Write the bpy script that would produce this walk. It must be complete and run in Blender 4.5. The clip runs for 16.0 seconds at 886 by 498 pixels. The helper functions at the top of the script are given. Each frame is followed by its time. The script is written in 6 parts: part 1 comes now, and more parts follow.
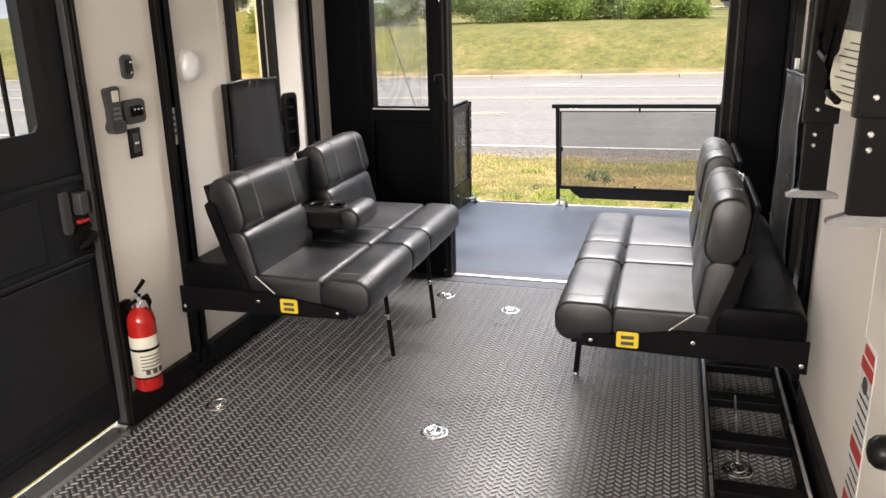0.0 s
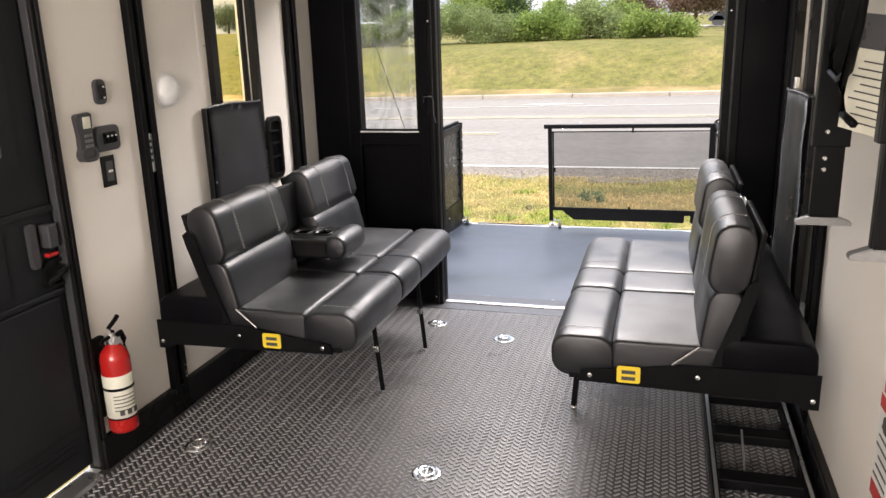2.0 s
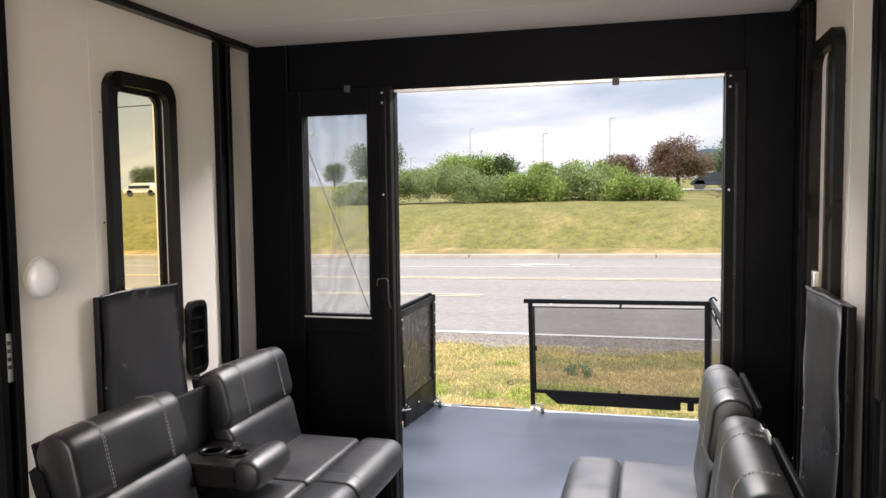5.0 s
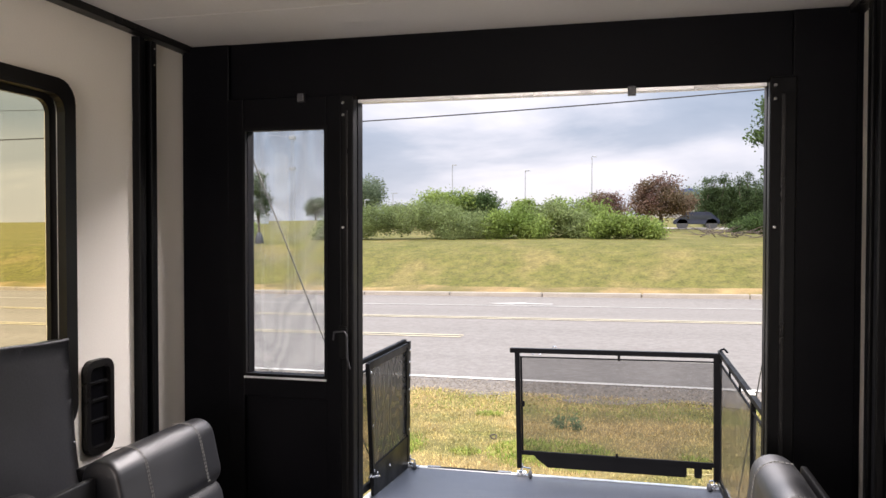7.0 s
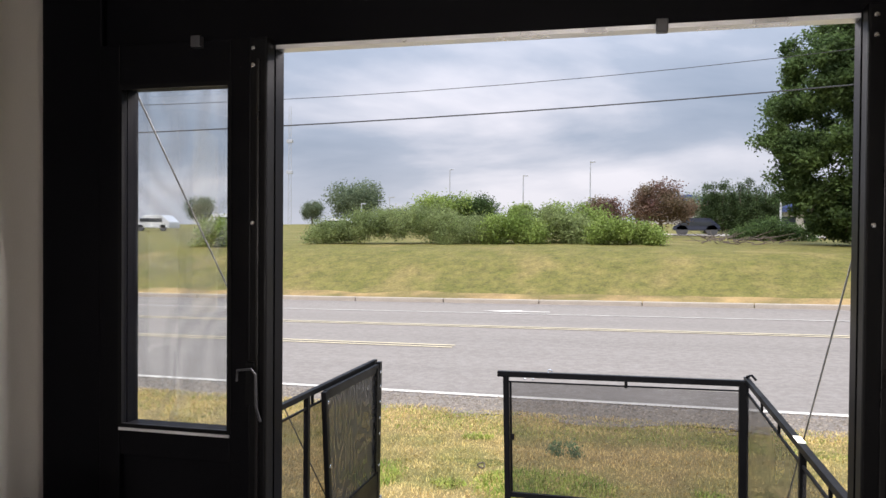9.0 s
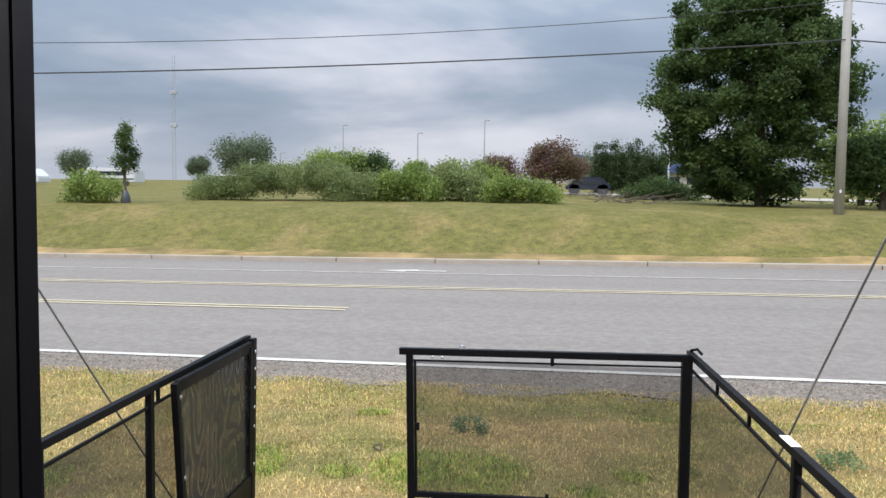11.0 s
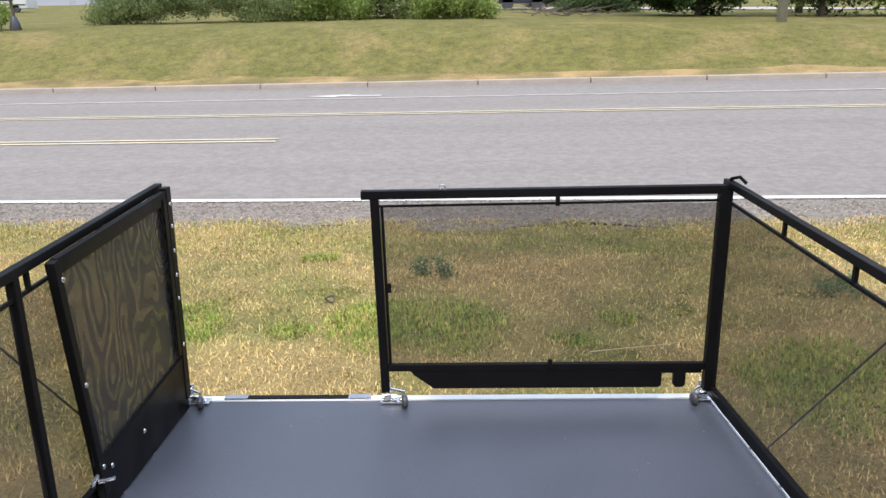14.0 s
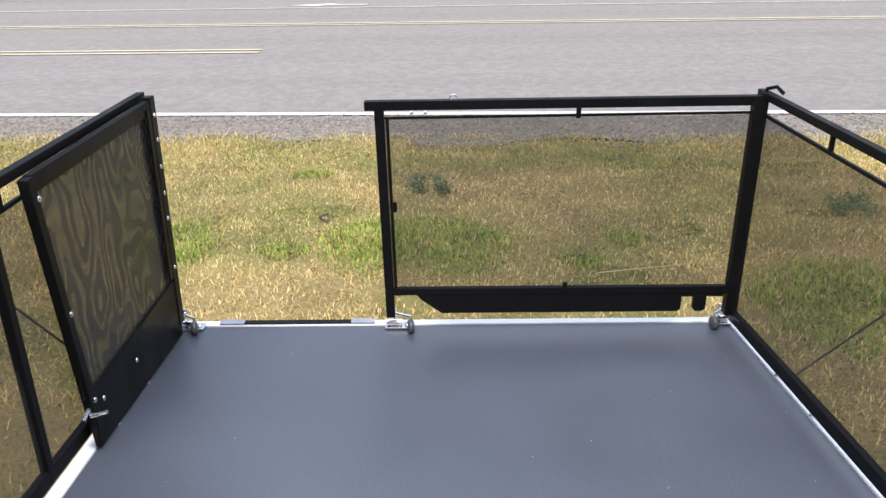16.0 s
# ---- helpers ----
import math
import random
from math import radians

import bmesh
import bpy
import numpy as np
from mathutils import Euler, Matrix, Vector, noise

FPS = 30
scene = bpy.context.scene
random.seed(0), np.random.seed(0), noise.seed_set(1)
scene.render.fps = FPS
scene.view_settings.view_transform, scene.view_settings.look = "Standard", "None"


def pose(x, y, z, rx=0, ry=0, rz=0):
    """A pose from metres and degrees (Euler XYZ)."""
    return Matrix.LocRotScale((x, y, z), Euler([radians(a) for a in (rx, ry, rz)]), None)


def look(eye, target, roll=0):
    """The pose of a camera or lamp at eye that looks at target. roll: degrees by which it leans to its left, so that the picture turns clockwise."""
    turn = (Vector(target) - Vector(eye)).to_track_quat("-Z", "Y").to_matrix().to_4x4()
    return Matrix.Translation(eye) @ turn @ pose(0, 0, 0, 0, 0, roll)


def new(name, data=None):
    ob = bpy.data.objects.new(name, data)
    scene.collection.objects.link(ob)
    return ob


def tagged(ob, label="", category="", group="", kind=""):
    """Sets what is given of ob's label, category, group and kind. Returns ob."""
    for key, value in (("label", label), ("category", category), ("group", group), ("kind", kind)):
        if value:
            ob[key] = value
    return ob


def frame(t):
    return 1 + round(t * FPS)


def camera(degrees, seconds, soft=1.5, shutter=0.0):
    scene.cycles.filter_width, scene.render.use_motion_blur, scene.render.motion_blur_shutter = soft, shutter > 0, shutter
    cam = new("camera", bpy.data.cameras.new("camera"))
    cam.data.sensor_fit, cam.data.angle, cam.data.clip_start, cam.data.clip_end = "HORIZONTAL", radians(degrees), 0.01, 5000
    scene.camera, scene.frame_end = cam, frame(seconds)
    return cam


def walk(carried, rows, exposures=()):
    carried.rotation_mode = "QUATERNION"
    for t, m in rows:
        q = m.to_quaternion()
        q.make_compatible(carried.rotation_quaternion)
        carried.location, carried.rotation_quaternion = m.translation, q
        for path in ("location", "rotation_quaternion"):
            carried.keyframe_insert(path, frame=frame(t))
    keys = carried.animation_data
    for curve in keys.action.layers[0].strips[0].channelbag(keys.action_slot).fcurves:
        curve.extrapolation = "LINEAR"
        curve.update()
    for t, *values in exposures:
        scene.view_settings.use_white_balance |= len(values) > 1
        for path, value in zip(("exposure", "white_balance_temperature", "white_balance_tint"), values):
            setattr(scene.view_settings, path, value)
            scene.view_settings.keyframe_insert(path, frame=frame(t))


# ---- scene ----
cam = camera(59.6, 16.0)
METRES, EYE, TILT, LEAN, TURN = 4.25, 1.42, 0.0, 0.0, 17.1
PATH = [
    (0, (0.076, 0.547, 1.505), (-0.475, 2.383, 0.933), -1.3),
    (0.5, (0.063, 0.587, 1.506), (-0.485, 2.427, 0.946), -1.6),
    (1, (0.049, 0.61, 1.508), (-0.494, 2.454, 0.956), -1.5),
    (1.5, (0.046, 0.641, 1.512), (-0.497, 2.489, 0.975), -1.7),
    (2, (0.046, 0.689, 1.504), (-0.49, 2.543, 0.979), -1.7),
    (2.5, (0.053, 0.77, 1.504), (-0.474, 2.626, 0.977), -2.2),
    (3, (0.062, 0.879, 1.507), (-0.457, 2.745, 1.011), -2.7),
    (3.5, (0.051, 0.973, 1.533), (-0.477, 2.857, 1.12), -2.2),
    (4, (0.038, 1.103, 1.539), (-0.497, 3.001, 1.208), -1.9),
    (4.5, (0.036, 1.245, 1.574), (-0.491, 3.162, 1.356), -1.1),
    (5, (0.021, 1.367, 1.585), (-0.499, 3.294, 1.448), -0.7),
    (5.2, (0.034, 1.448, 1.602), (-0.512, 3.368, 1.477), -0.5),
    (7.5, (-0.162, 2.263, 1.576), (-0.626, 4.208, 1.538), 0.1),
    (8, (-0.168, 2.521, 1.602), (-0.647, 4.462, 1.567), -0.2),
    (8.2, (-0.163, 2.596, 1.595), (-0.653, 4.535, 1.567), 0.1),
    (10.3, (-0.326, 3.433, 1.541), (-0.638, 5.407, 1.468), 1.3),
    (10.5, (-0.343, 3.527, 1.545), (-0.616, 5.507, 1.455), 1.3),
    (11, (-0.384, 3.741, 1.509), (-0.581, 5.726, 1.373), 0.9),
    (11.5, (-0.44, 3.936, 1.482), (-0.574, 5.922, 1.283), 0.4),
    (12, (-0.503, 4.101, 1.45), (-0.592, 6.073, 1.132), 0.4),
    (12.5, (-0.545, 4.265, 1.432), (-0.603, 6.219, 1.007), 0.5),
    (13, (-0.57, 4.427, 1.421), (-0.59, 6.371, 0.953), 0.9),
    (13.5, (-0.593, 4.539, 1.407), (-0.603, 6.471, 0.893), 0.3),
    (14, (-0.634, 4.627, 1.391), (-0.651, 6.542, 0.814), -0.6),
    (14.5, (-0.669, 4.708, 1.368), (-0.664, 6.606, 0.737), -0.5),
    (15, (-0.693, 4.763, 1.358), (-0.678, 6.642, 0.671), -0.0),
    (15.5, (-0.717, 4.804, 1.342), (-0.699, 6.663, 0.604), -0.1),
    (16, (-0.729, 4.831, 1.328), (-0.709, 6.673, 0.549), -0.2),
]
walk(cam, [(t, look(eye, target, roll)) for t, eye, target, roll in PATH], exposures=[(0, 0.95, 6950, 17), (3.0, 0.93, 6950, 18), (5.0, 0.8, 6850, 18), (8.0, 0.54, 6850, 21), (10.5, 0.14, 6420, 14), (11.5, 0.08, 6430, 15), (13.0, 0.15, 6450, 17), (16.0, 0.31, 6500, 18)])

# ---- world and large lights ----
SUN_EL, SUN_ROT = radians(52), radians(200)
world = bpy.data.worlds.new("overcast_world")
scene.world = world
world.use_nodes = True
wn, wl = world.node_tree.nodes, world.node_tree.links
wn.clear()
w_out = wn.new("ShaderNodeOutputWorld")
w_bg = wn.new("ShaderNodeBackground")
w_sky = wn.new("ShaderNodeTexSky")
w_sky.sky_type, w_sky.sun_disc = "NISHITA", False
w_sky.sun_elevation, w_sky.sun_rotation = SUN_EL, SUN_ROT
w_tc = wn.new("ShaderNodeTexCoord")
w_sep = wn.new("ShaderNodeSeparateXYZ")
wl.new(w_tc.outputs["Generated"], w_sep.inputs[0])
w_h = wn.new("ShaderNodeMath")
w_h.operation, w_h.inputs[1].default_value = "ADD", 0.16
w_hm = wn.new("ShaderNodeMath")
w_hm.operation, w_hm.inputs[1].default_value = "MAXIMUM", 0.0
wl.new(w_sep.outputs["Z"], w_hm.inputs[0])
wl.new(w_hm.outputs[0], w_h.inputs[0])
w_flat = wn.new("ShaderNodeCombineXYZ")
for w_axis in ("X", "Y"):
    w_d = wn.new("ShaderNodeMath")
    w_d.operation = "DIVIDE"
    wl.new(w_sep.outputs[w_axis], w_d.inputs[0])
    wl.new(w_h.outputs[0], w_d.inputs[1])
    wl.new(w_d.outputs[0], w_flat.inputs[w_axis])
w_cloud = wn.new("ShaderNodeTexNoise")
w_cloud.inputs["Scale"].default_value = 0.55
w_cloud.inputs["Detail"].default_value = 7
w_cloud.inputs["Roughness"].default_value = 0.5
w_cloud.inputs["Distortion"].default_value = 0.35
w_move = wn.new("ShaderNodeVectorMath")
w_move.operation = "ADD"
w_move.inputs[1].default_value = (3.1, 1.2, 0)
wl.new(w_flat.outputs[0], w_move.inputs[0])
wl.new(w_move.outputs[0], w_cloud.inputs["Vector"])
w_ramp = wn.new("ShaderNodeValToRGB")
CLOUD_DARK, CLOUD_MID, CLOUD_LIGHT = (0.21, 0.29, 0.39, 1), (0.36, 0.44, 0.54, 1), (0.82, 0.85, 0.9, 1)
w_ramp.color_ramp.elements[0].position, w_ramp.color_ramp.elements[0].color = 0.34, CLOUD_DARK
w_ramp.color_ramp.elements[1].position, w_ramp.color_ramp.elements[1].color = 0.66, CLOUD_LIGHT
w_el = w_ramp.color_ramp.elements.new(0.5)
w_el.color = CLOUD_MID
wl.new(w_cloud.outputs["Fac"], w_ramp.inputs[0])
# the overcast brightens towards the horizon
w_hz = wn.new("ShaderNodeMapRange")
w_hz.inputs["From Min"].default_value, w_hz.inputs["From Max"].default_value = 0.0, 0.13
w_hz.inputs["To Min"].default_value, w_hz.inputs["To Max"].default_value = 0.6, 0.0
wl.new(w_hm.outputs[0], w_hz.inputs["Value"])
w_pale = wn.new("ShaderNodeMix")
w_pale.data_type = "RGBA"
wl.new(w_hz.outputs[0], w_pale.inputs["Factor"])
wl.new(w_ramp.outputs[0], w_pale.inputs[6])
w_pale.inputs[7].default_value = (0.72, 0.77, 0.84, 1)
w_dim = wn.new("ShaderNodeVectorMath")
w_dim.operation = "SCALE"
w_dim.inputs["Scale"].default_value = 0.06
wl.new(w_sky.outputs[0], w_dim.inputs[0])
w_mix = wn.new("ShaderNodeMix")
w_mix.data_type, w_mix.inputs["Factor"].default_value = "RGBA", 0.9
wl.new(w_dim.outputs[0], w_mix.inputs[6])
wl.new(w_pale.outputs[2], w_mix.inputs[7])
wl.new(w_mix.outputs[2], w_bg.inputs[0])
# an overcast sky is brightest overhead
w_up = wn.new("ShaderNodeMath")
w_up.operation, w_up.inputs[1].default_value, w_up.inputs[2].default_value = "MULTIPLY_ADD", 5.4, 0.85
w_sq = wn.new("ShaderNodeMath")
w_sq.operation, w_sq.inputs[1].default_value = "POWER", 2.0
wl.new(w_hm.outputs[0], w_sq.inputs[0])
wl.new(w_sq.outputs[0], w_up.inputs[0])
wl.new(w_up.outputs[0], w_bg.inputs[1])
wl.new(w_bg.outputs[0], w_out.inputs[0])

sun_data = bpy.data.lights.new("sun", "SUN")
sun_data.energy, sun_data.angle, sun_data.color = 1.5, radians(25), (1, 0.95, 0.86)
sun_ob = new("sun", sun_data)
sun_ob.matrix_world = look((-6, -14, 22), (0, 0, 0))


def fill_lamp(name, eye, target, wide, high, power, color=(1, 0.98, 0.94)):
    data = bpy.data.lights.new(name, "AREA")
    data.shape, data.size, data.size_y, data.energy, data.color = "RECTANGLE", wide, high, power, color
    ob = new(name, data)
    ob.matrix_world = look(eye, target)
    return ob


# added fill lamp in an unseen front opening, to brighten the inside
fill_lamp("front_fill_light", (-0.6, -1.38, 1.5), (-0.6, 3, 1.1), 1.9, 1.0, 66)
# added lamp hidden above the doorway, standing in for light from the sky
fill_lamp("doorway_fill_light", (-0.42, 5.75, 2.95), (-0.42, 3.2, 0.2), 2.2, 1.0, 212, (1, 0.99, 0.97))


# ---- materials ----
def material(name, color, rough=0.5, metal=0.0, vary=0.15, grain=40.0, blotch=3.0, bump=0.1, coat=0.0, vary_rough=0.12, spec=0.5, island=0.0, distance=0.004):
    m = bpy.data.materials.new(name)
    m.use_nodes = True
    n, l = m.node_tree.nodes, m.node_tree.links
    b = n["Principled BSDF"]
    tc = n.new("ShaderNodeTexCoord")
    fine, big = n.new("ShaderNodeTexNoise"), n.new("ShaderNodeTexNoise")
    for tex, scale in ((fine, grain), (big, blotch)):
        tex.inputs["Scale"].default_value = scale
        tex.inputs["Detail"].default_value = 5
        l.new(tc.outputs["Object"], tex.inputs["Vector"])
    add = n.new("ShaderNodeMath")
    add.operation = "ADD"
    l.new(fine.outputs["Fac"], add.inputs[0])
    l.new(big.outputs["Fac"], add.inputs[1])
    total = add.outputs[0]
    if island:
        geo = n.new("ShaderNodeNewGeometry")
        extra = n.new("ShaderNodeMath")
        extra.operation, extra.inputs[1].default_value, extra.inputs[2].default_value = "MULTIPLY_ADD", island, -island / 2
        l.new(geo.outputs["Random Per Island"], extra.inputs[0])
        more = n.new("ShaderNodeMath")
        more.operation = "ADD"
        l.new(total, more.inputs[0])
        l.new(extra.outputs[0], more.inputs[1])
        total = more.outputs[0]
    scale = n.new("ShaderNodeMapRange")
    scale.inputs["From Min"].default_value, scale.inputs["From Max"].default_value = 0.55, 1.45
    scale.inputs["To Min"].default_value, scale.inputs["To Max"].default_value = 1 - vary, 1 + vary
    l.new(total, scale.inputs["Value"])
    col = n.new("ShaderNodeVectorMath")
    col.operation = "SCALE"
    col.inputs[0].default_value = color
    l.new(scale.outputs[0], col.inputs["Scale"])
    l.new(col.outputs[0], b.inputs["Base Color"])
    rr = n.new("ShaderNodeMapRange")
    rr.inputs["From Min"].default_value, rr.inputs["From Max"].default_value = 0.3, 0.7
    rr.inputs["To Min"].default_value, rr.inputs["To Max"].default_value = max(0.03, rough - vary_rough), min(1, rough + vary_rough)
    l.new(big.outputs["Fac"], rr.inputs["Value"])
    l.new(rr.outputs[0], b.inputs["Roughness"])
    b.inputs["Metallic"].default_value = metal
    b.inputs["Specular IOR Level"].default_value = spec
    b.inputs["Coat Weight"].default_value = coat
    if bump:
        bm_node = n.new("ShaderNodeBump")
        bm_node.inputs["Strength"].default_value, bm_node.inputs["Distance"].default_value = bump, distance
        l.new(fine.outputs["Fac"], bm_node.inputs["Height"])
        l.new(bm_node.outputs[0], b.inputs["Normal"])
    return m


def two_tone(name, first, second, scale, rough=0.9, low=0.42, high=0.6, grain=60.0, bump=0.4, distance=0.02, island=0.0, vary=0.3, third=None, third_scale=1.0):
    """A surface of two colours in patches, with grain over both."""
    m = material(name, (1, 1, 1), rough, 0, vary, grain, scale * 2.7, bump, island=island, spec=0.2, distance=distance)
    n, l = m.node_tree.nodes, m.node_tree.links
    col = [k for k in n if k.type == "VECT_MATH"][0]
    tc = [k for k in n if k.type == "TEX_COORD"][0]
    patch = n.new("ShaderNodeTexNoise")
    patch.inputs["Scale"].default_value, patch.inputs["Detail"].default_value = scale, 6
    patch.inputs["Roughness"].default_value = 0.6
    l.new(tc.outputs["Object"], patch.inputs["Vector"])
    ramp = n.new("ShaderNodeValToRGB")
    ramp.color_ramp.elements[0].position, ramp.color_ramp.elements[0].color = low, (*first, 1)
    ramp.color_ramp.elements[1].position, ramp.color_ramp.elements[1].color = high, (*second, 1)
    l.new(patch.outputs["Fac"], ramp.inputs[0])
    source = ramp.outputs[0]
    if third:
        p3 = n.new("ShaderNodeTexNoise")
        p3.inputs["Scale"].default_value, p3.inputs["Detail"].default_value = third_scale, 4
        l.new(tc.outputs["Object"], p3.inputs["Vector"])
        r3 = n.new("ShaderNodeMapRange")
        r3.inputs["From Min"].default_value, r3.inputs["From Max"].default_value = 0.52, 0.66
        l.new(p3.outputs["Fac"], r3.inputs["Value"])
        mix = n.new("ShaderNodeMix")
        mix.data_type = "RGBA"
        l.new(r3.outputs[0], mix.inputs["Factor"])
        l.new(source, mix.inputs[6])
        mix.inputs[7].default_value = (*third, 1)
        source = mix.outputs[2]
    l.new(source, col.inputs[0])
    return m


def sheer(name, color, cover, ripple=0.0, scale=9.0, gloss=0.0):
    """Woven screen or tinted film: part of the light passes straight through."""
    m = bpy.data.materials.new(name)
    m.use_nodes = True
    n, l = m.node_tree.nodes, m.node_tree.links
    b = n["Principled BSDF"]
    b.inputs["Base Color"].default_value = (*color, 1)
    b.inputs["Roughness"].default_value = 0.5
    clear = n.new("ShaderNodeBsdfTransparent")
    mix = n.new("ShaderNodeMixShader")
    tc = n.new("ShaderNodeTexCoord")
    tex = n.new("ShaderNodeTexNoise")
    tex.inputs["Scale"].default_value = 1.6
    l.new(tc.outputs["Object"], tex.inputs["Vector"])
    rng = n.new("ShaderNodeMapRange")
    rng.inputs["To Min"].default_value, rng.inputs["To Max"].default_value = cover - 0.05, cover + 0.05
    rng.inputs["From Min"].default_value, rng.inputs["From Max"].default_value = 0.3, 0.7
    l.new(tex.outputs["Fac"], rng.inputs["Value"])
    fac = rng.outputs[0]
    if ripple:
        wave = n.new("ShaderNodeTexNoise")
        wave.inputs["Scale"].default_value, wave.inputs["Detail"].default_value = scale, 0.6
        tall = n.new("ShaderNodeMapping")
        tall.inputs["Scale"].default_value = (1, 1.25, 0.6)
        l.new(tc.outputs["Object"], tall.inputs["Vector"])
        l.new(tall.outputs[0], wave.inputs["Vector"])
        steep, sine, sharp = (n.new("ShaderNodeMath") for _ in range(3))
        steep.operation, steep.inputs[1].default_value = "MULTIPLY", 62.0
        sine.operation = "SINE"
        sharp.operation, sharp.inputs[1].default_value, sharp.inputs[2].default_value = "MULTIPLY_ADD", 0.5, 0.5
        l.new(wave.outputs["Fac"], steep.inputs[0])
        l.new(steep.outputs[0], sine.inputs[0])
        l.new(sine.outputs[0], sharp.inputs[0])
        wr = n.new("ShaderNodeMath")
        wr.operation, wr.inputs[1].default_value = "MULTIPLY_ADD", -ripple
        l.new(sharp.outputs[0], wr.inputs[0])
        l.new(fac, wr.inputs[2])
        fac = wr.outputs[0]
    l.new(fac, mix.inputs[0])
    l.new(clear.outputs[0], mix.inputs[1])
    l.new(b.outputs[0], mix.inputs[2])
    l.new(mix.outputs[0], n["Material Output"].inputs[0])
    return m


def pane_glass(name, tint, gloss=0.06):
    m = bpy.data.materials.new(name)
    m.use_nodes = True
    n, l = m.node_tree.nodes, m.node_tree.links
    clear, shine, mix = n.new("ShaderNodeBsdfTransparent"), n.new("ShaderNodeBsdfGlossy"), n.new("ShaderNodeMixShader")
    clear.inputs[0].default_value = (*tint, 1)
    shine.inputs["Roughness"].default_value = 0.02
    mix.inputs[0].default_value = gloss
    l.new(clear.outputs[0], mix.inputs[1])
    l.new(shine.outputs[0], mix.inputs[2])
    l.new(mix.outputs[0], n["Material Output"].inputs[0])
    return m


M_CREAM = material("cream_wall_panel", (0.82, 0.78, 0.715), 0.5, vary=0.05, grain=180, blotch=1.5, bump=0.05)
M_CEIL = material("white_ceiling_panel", (0.72, 0.7, 0.67), 0.6, vary=0.04, grain=120, blotch=1.2, bump=0.04)
M_BLACK = material("black_coated_panel", (0.0028, 0.0028, 0.0038), 0.42, vary=0.25, grain=220, blotch=2.5, bump=0.06, spec=0.06)
M_TRIM = material("black_plastic_trim", (0.006, 0.0055, 0.0055), 0.33, vary=0.25, grain=160, blotch=5, bump=0.05, spec=0.25)
M_STEEL = material("black_powder_coated_steel", (0.006, 0.006, 0.0065), 0.4, vary=0.25, grain=300, blotch=6, bump=0.1, distance=0.001, spec=0.07)
M_DOOR = material("black_textured_door_skin", (0.012, 0.013, 0.015), 0.5, vary=0.18, grain=400, blotch=3, bump=0.25, distance=0.001, spec=0.3)
# one rubber floor: highlights on the bars are put into their lighter colour
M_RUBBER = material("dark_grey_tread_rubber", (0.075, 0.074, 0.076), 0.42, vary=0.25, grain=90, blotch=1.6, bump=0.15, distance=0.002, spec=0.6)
M_TREAD = material("highlighted_tread_bar", (0.21, 0.208, 0.211), 0.34, vary=0.2, grain=150, blotch=2.2, bump=0.1, distance=0.001)
M_LEATHER = material("black_vinyl_leather", (0.0065, 0.007, 0.0095), 0.44, vary=0.2, grain=320, blotch=4, bump=0.25, distance=0.0008, spec=0.7)
M_STITCH = material("grey_stitching_thread", (0.36, 0.355, 0.34), 0.8, vary=0.1, grain=500, blotch=20, bump=0)
M_ALU = material("brushed_aluminium", (0.78, 0.78, 0.79), 0.33, 0.9, 0.1, 260, 6, 0.05)
M_CHROME = material("bright_zinc_plating", (0.72, 0.72, 0.72), 0.2, 1.0, 0.12, 200, 15, 0.03)
M_SILL = material("dull_grey_metal", (0.22, 0.22, 0.22), 0.45, 0.6, 0.2, 120, 5, 0.1)
M_DOME = material("white_lamp_plastic", (0.88, 0.88, 0.87), 0.3, vary=0.02, grain=120, blotch=8, bump=0.01)
M_WHITE = material("white_plastic", (0.78, 0.77, 0.74), 0.4, vary=0.04, grain=120, blotch=8, bump=0.03)
M_GREY = material("dark_grey_plastic", (0.05, 0.05, 0.055), 0.4, vary=0.15, grain=250, blotch=12, bump=0.05)
M_VINYL = material("charcoal_vinyl_shade", (0.075, 0.077, 0.085), 0.38, vary=0.18, grain=140, blotch=5, bump=0.15, distance=0.003)
M_RED = material("red_enamel", (0.5, 0.018, 0.015), 0.25, vary=0.08, grain=150, blotch=8, bump=0.02, coat=0.3)
M_YELLOW = material("yellow_sticker", (0.75, 0.55, 0.03), 0.5, vary=0.06, grain=200, blotch=20, bump=0)
M_PAPER = material("printed_paper", (0.75, 0.74, 0.62), 0.6, vary=0.05, grain=90, blotch=9, bump=0.02)
M_INK = material("dark_print", (0.06, 0.06, 0.06), 0.7, vary=0.1, grain=100, blotch=9, bump=0)
M_REDINK = material("red_print", (0.5, 0.05, 0.05), 0.6, vary=0.08, grain=100, blotch=9, bump=0)
M_SCREEN = sheer("black_woven_screen", (0.012, 0.011, 0.012), 0.54)
M_SCREEN_SIDE = sheer("dense_black_screen", (0.014, 0.013, 0.014), 0.69)
M_SCREEN2 = sheer("doubled_black_screen", (0.016, 0.016, 0.017), 0.97, 0.34, 5.6)
M_DOORSCREEN = sheer("fine_insect_screen", (0.5, 0.52, 0.55), 0.3, 0.26, 4.2)
M_GLASS = pane_glass("clear_glass", (0.93, 0.94, 0.94))
M_AMBER = pane_glass("amber_tinted_glass", (1.0, 0.93, 0.74), 0.04)
M_DECK = material("dark_grey_deck_coating", (0.05, 0.056, 0.069), 0.42, vary=0.28, grain=150, blotch=1.3, bump=0.6, distance=0.002, spec=0.75)
M_ASPHALT = two_tone("grey_asphalt", (0.248, 0.214, 0.18), (0.285, 0.249, 0.211), 7.0, 1.0, grain=70, bump=0.06, vary=0.2, distance=0.004)


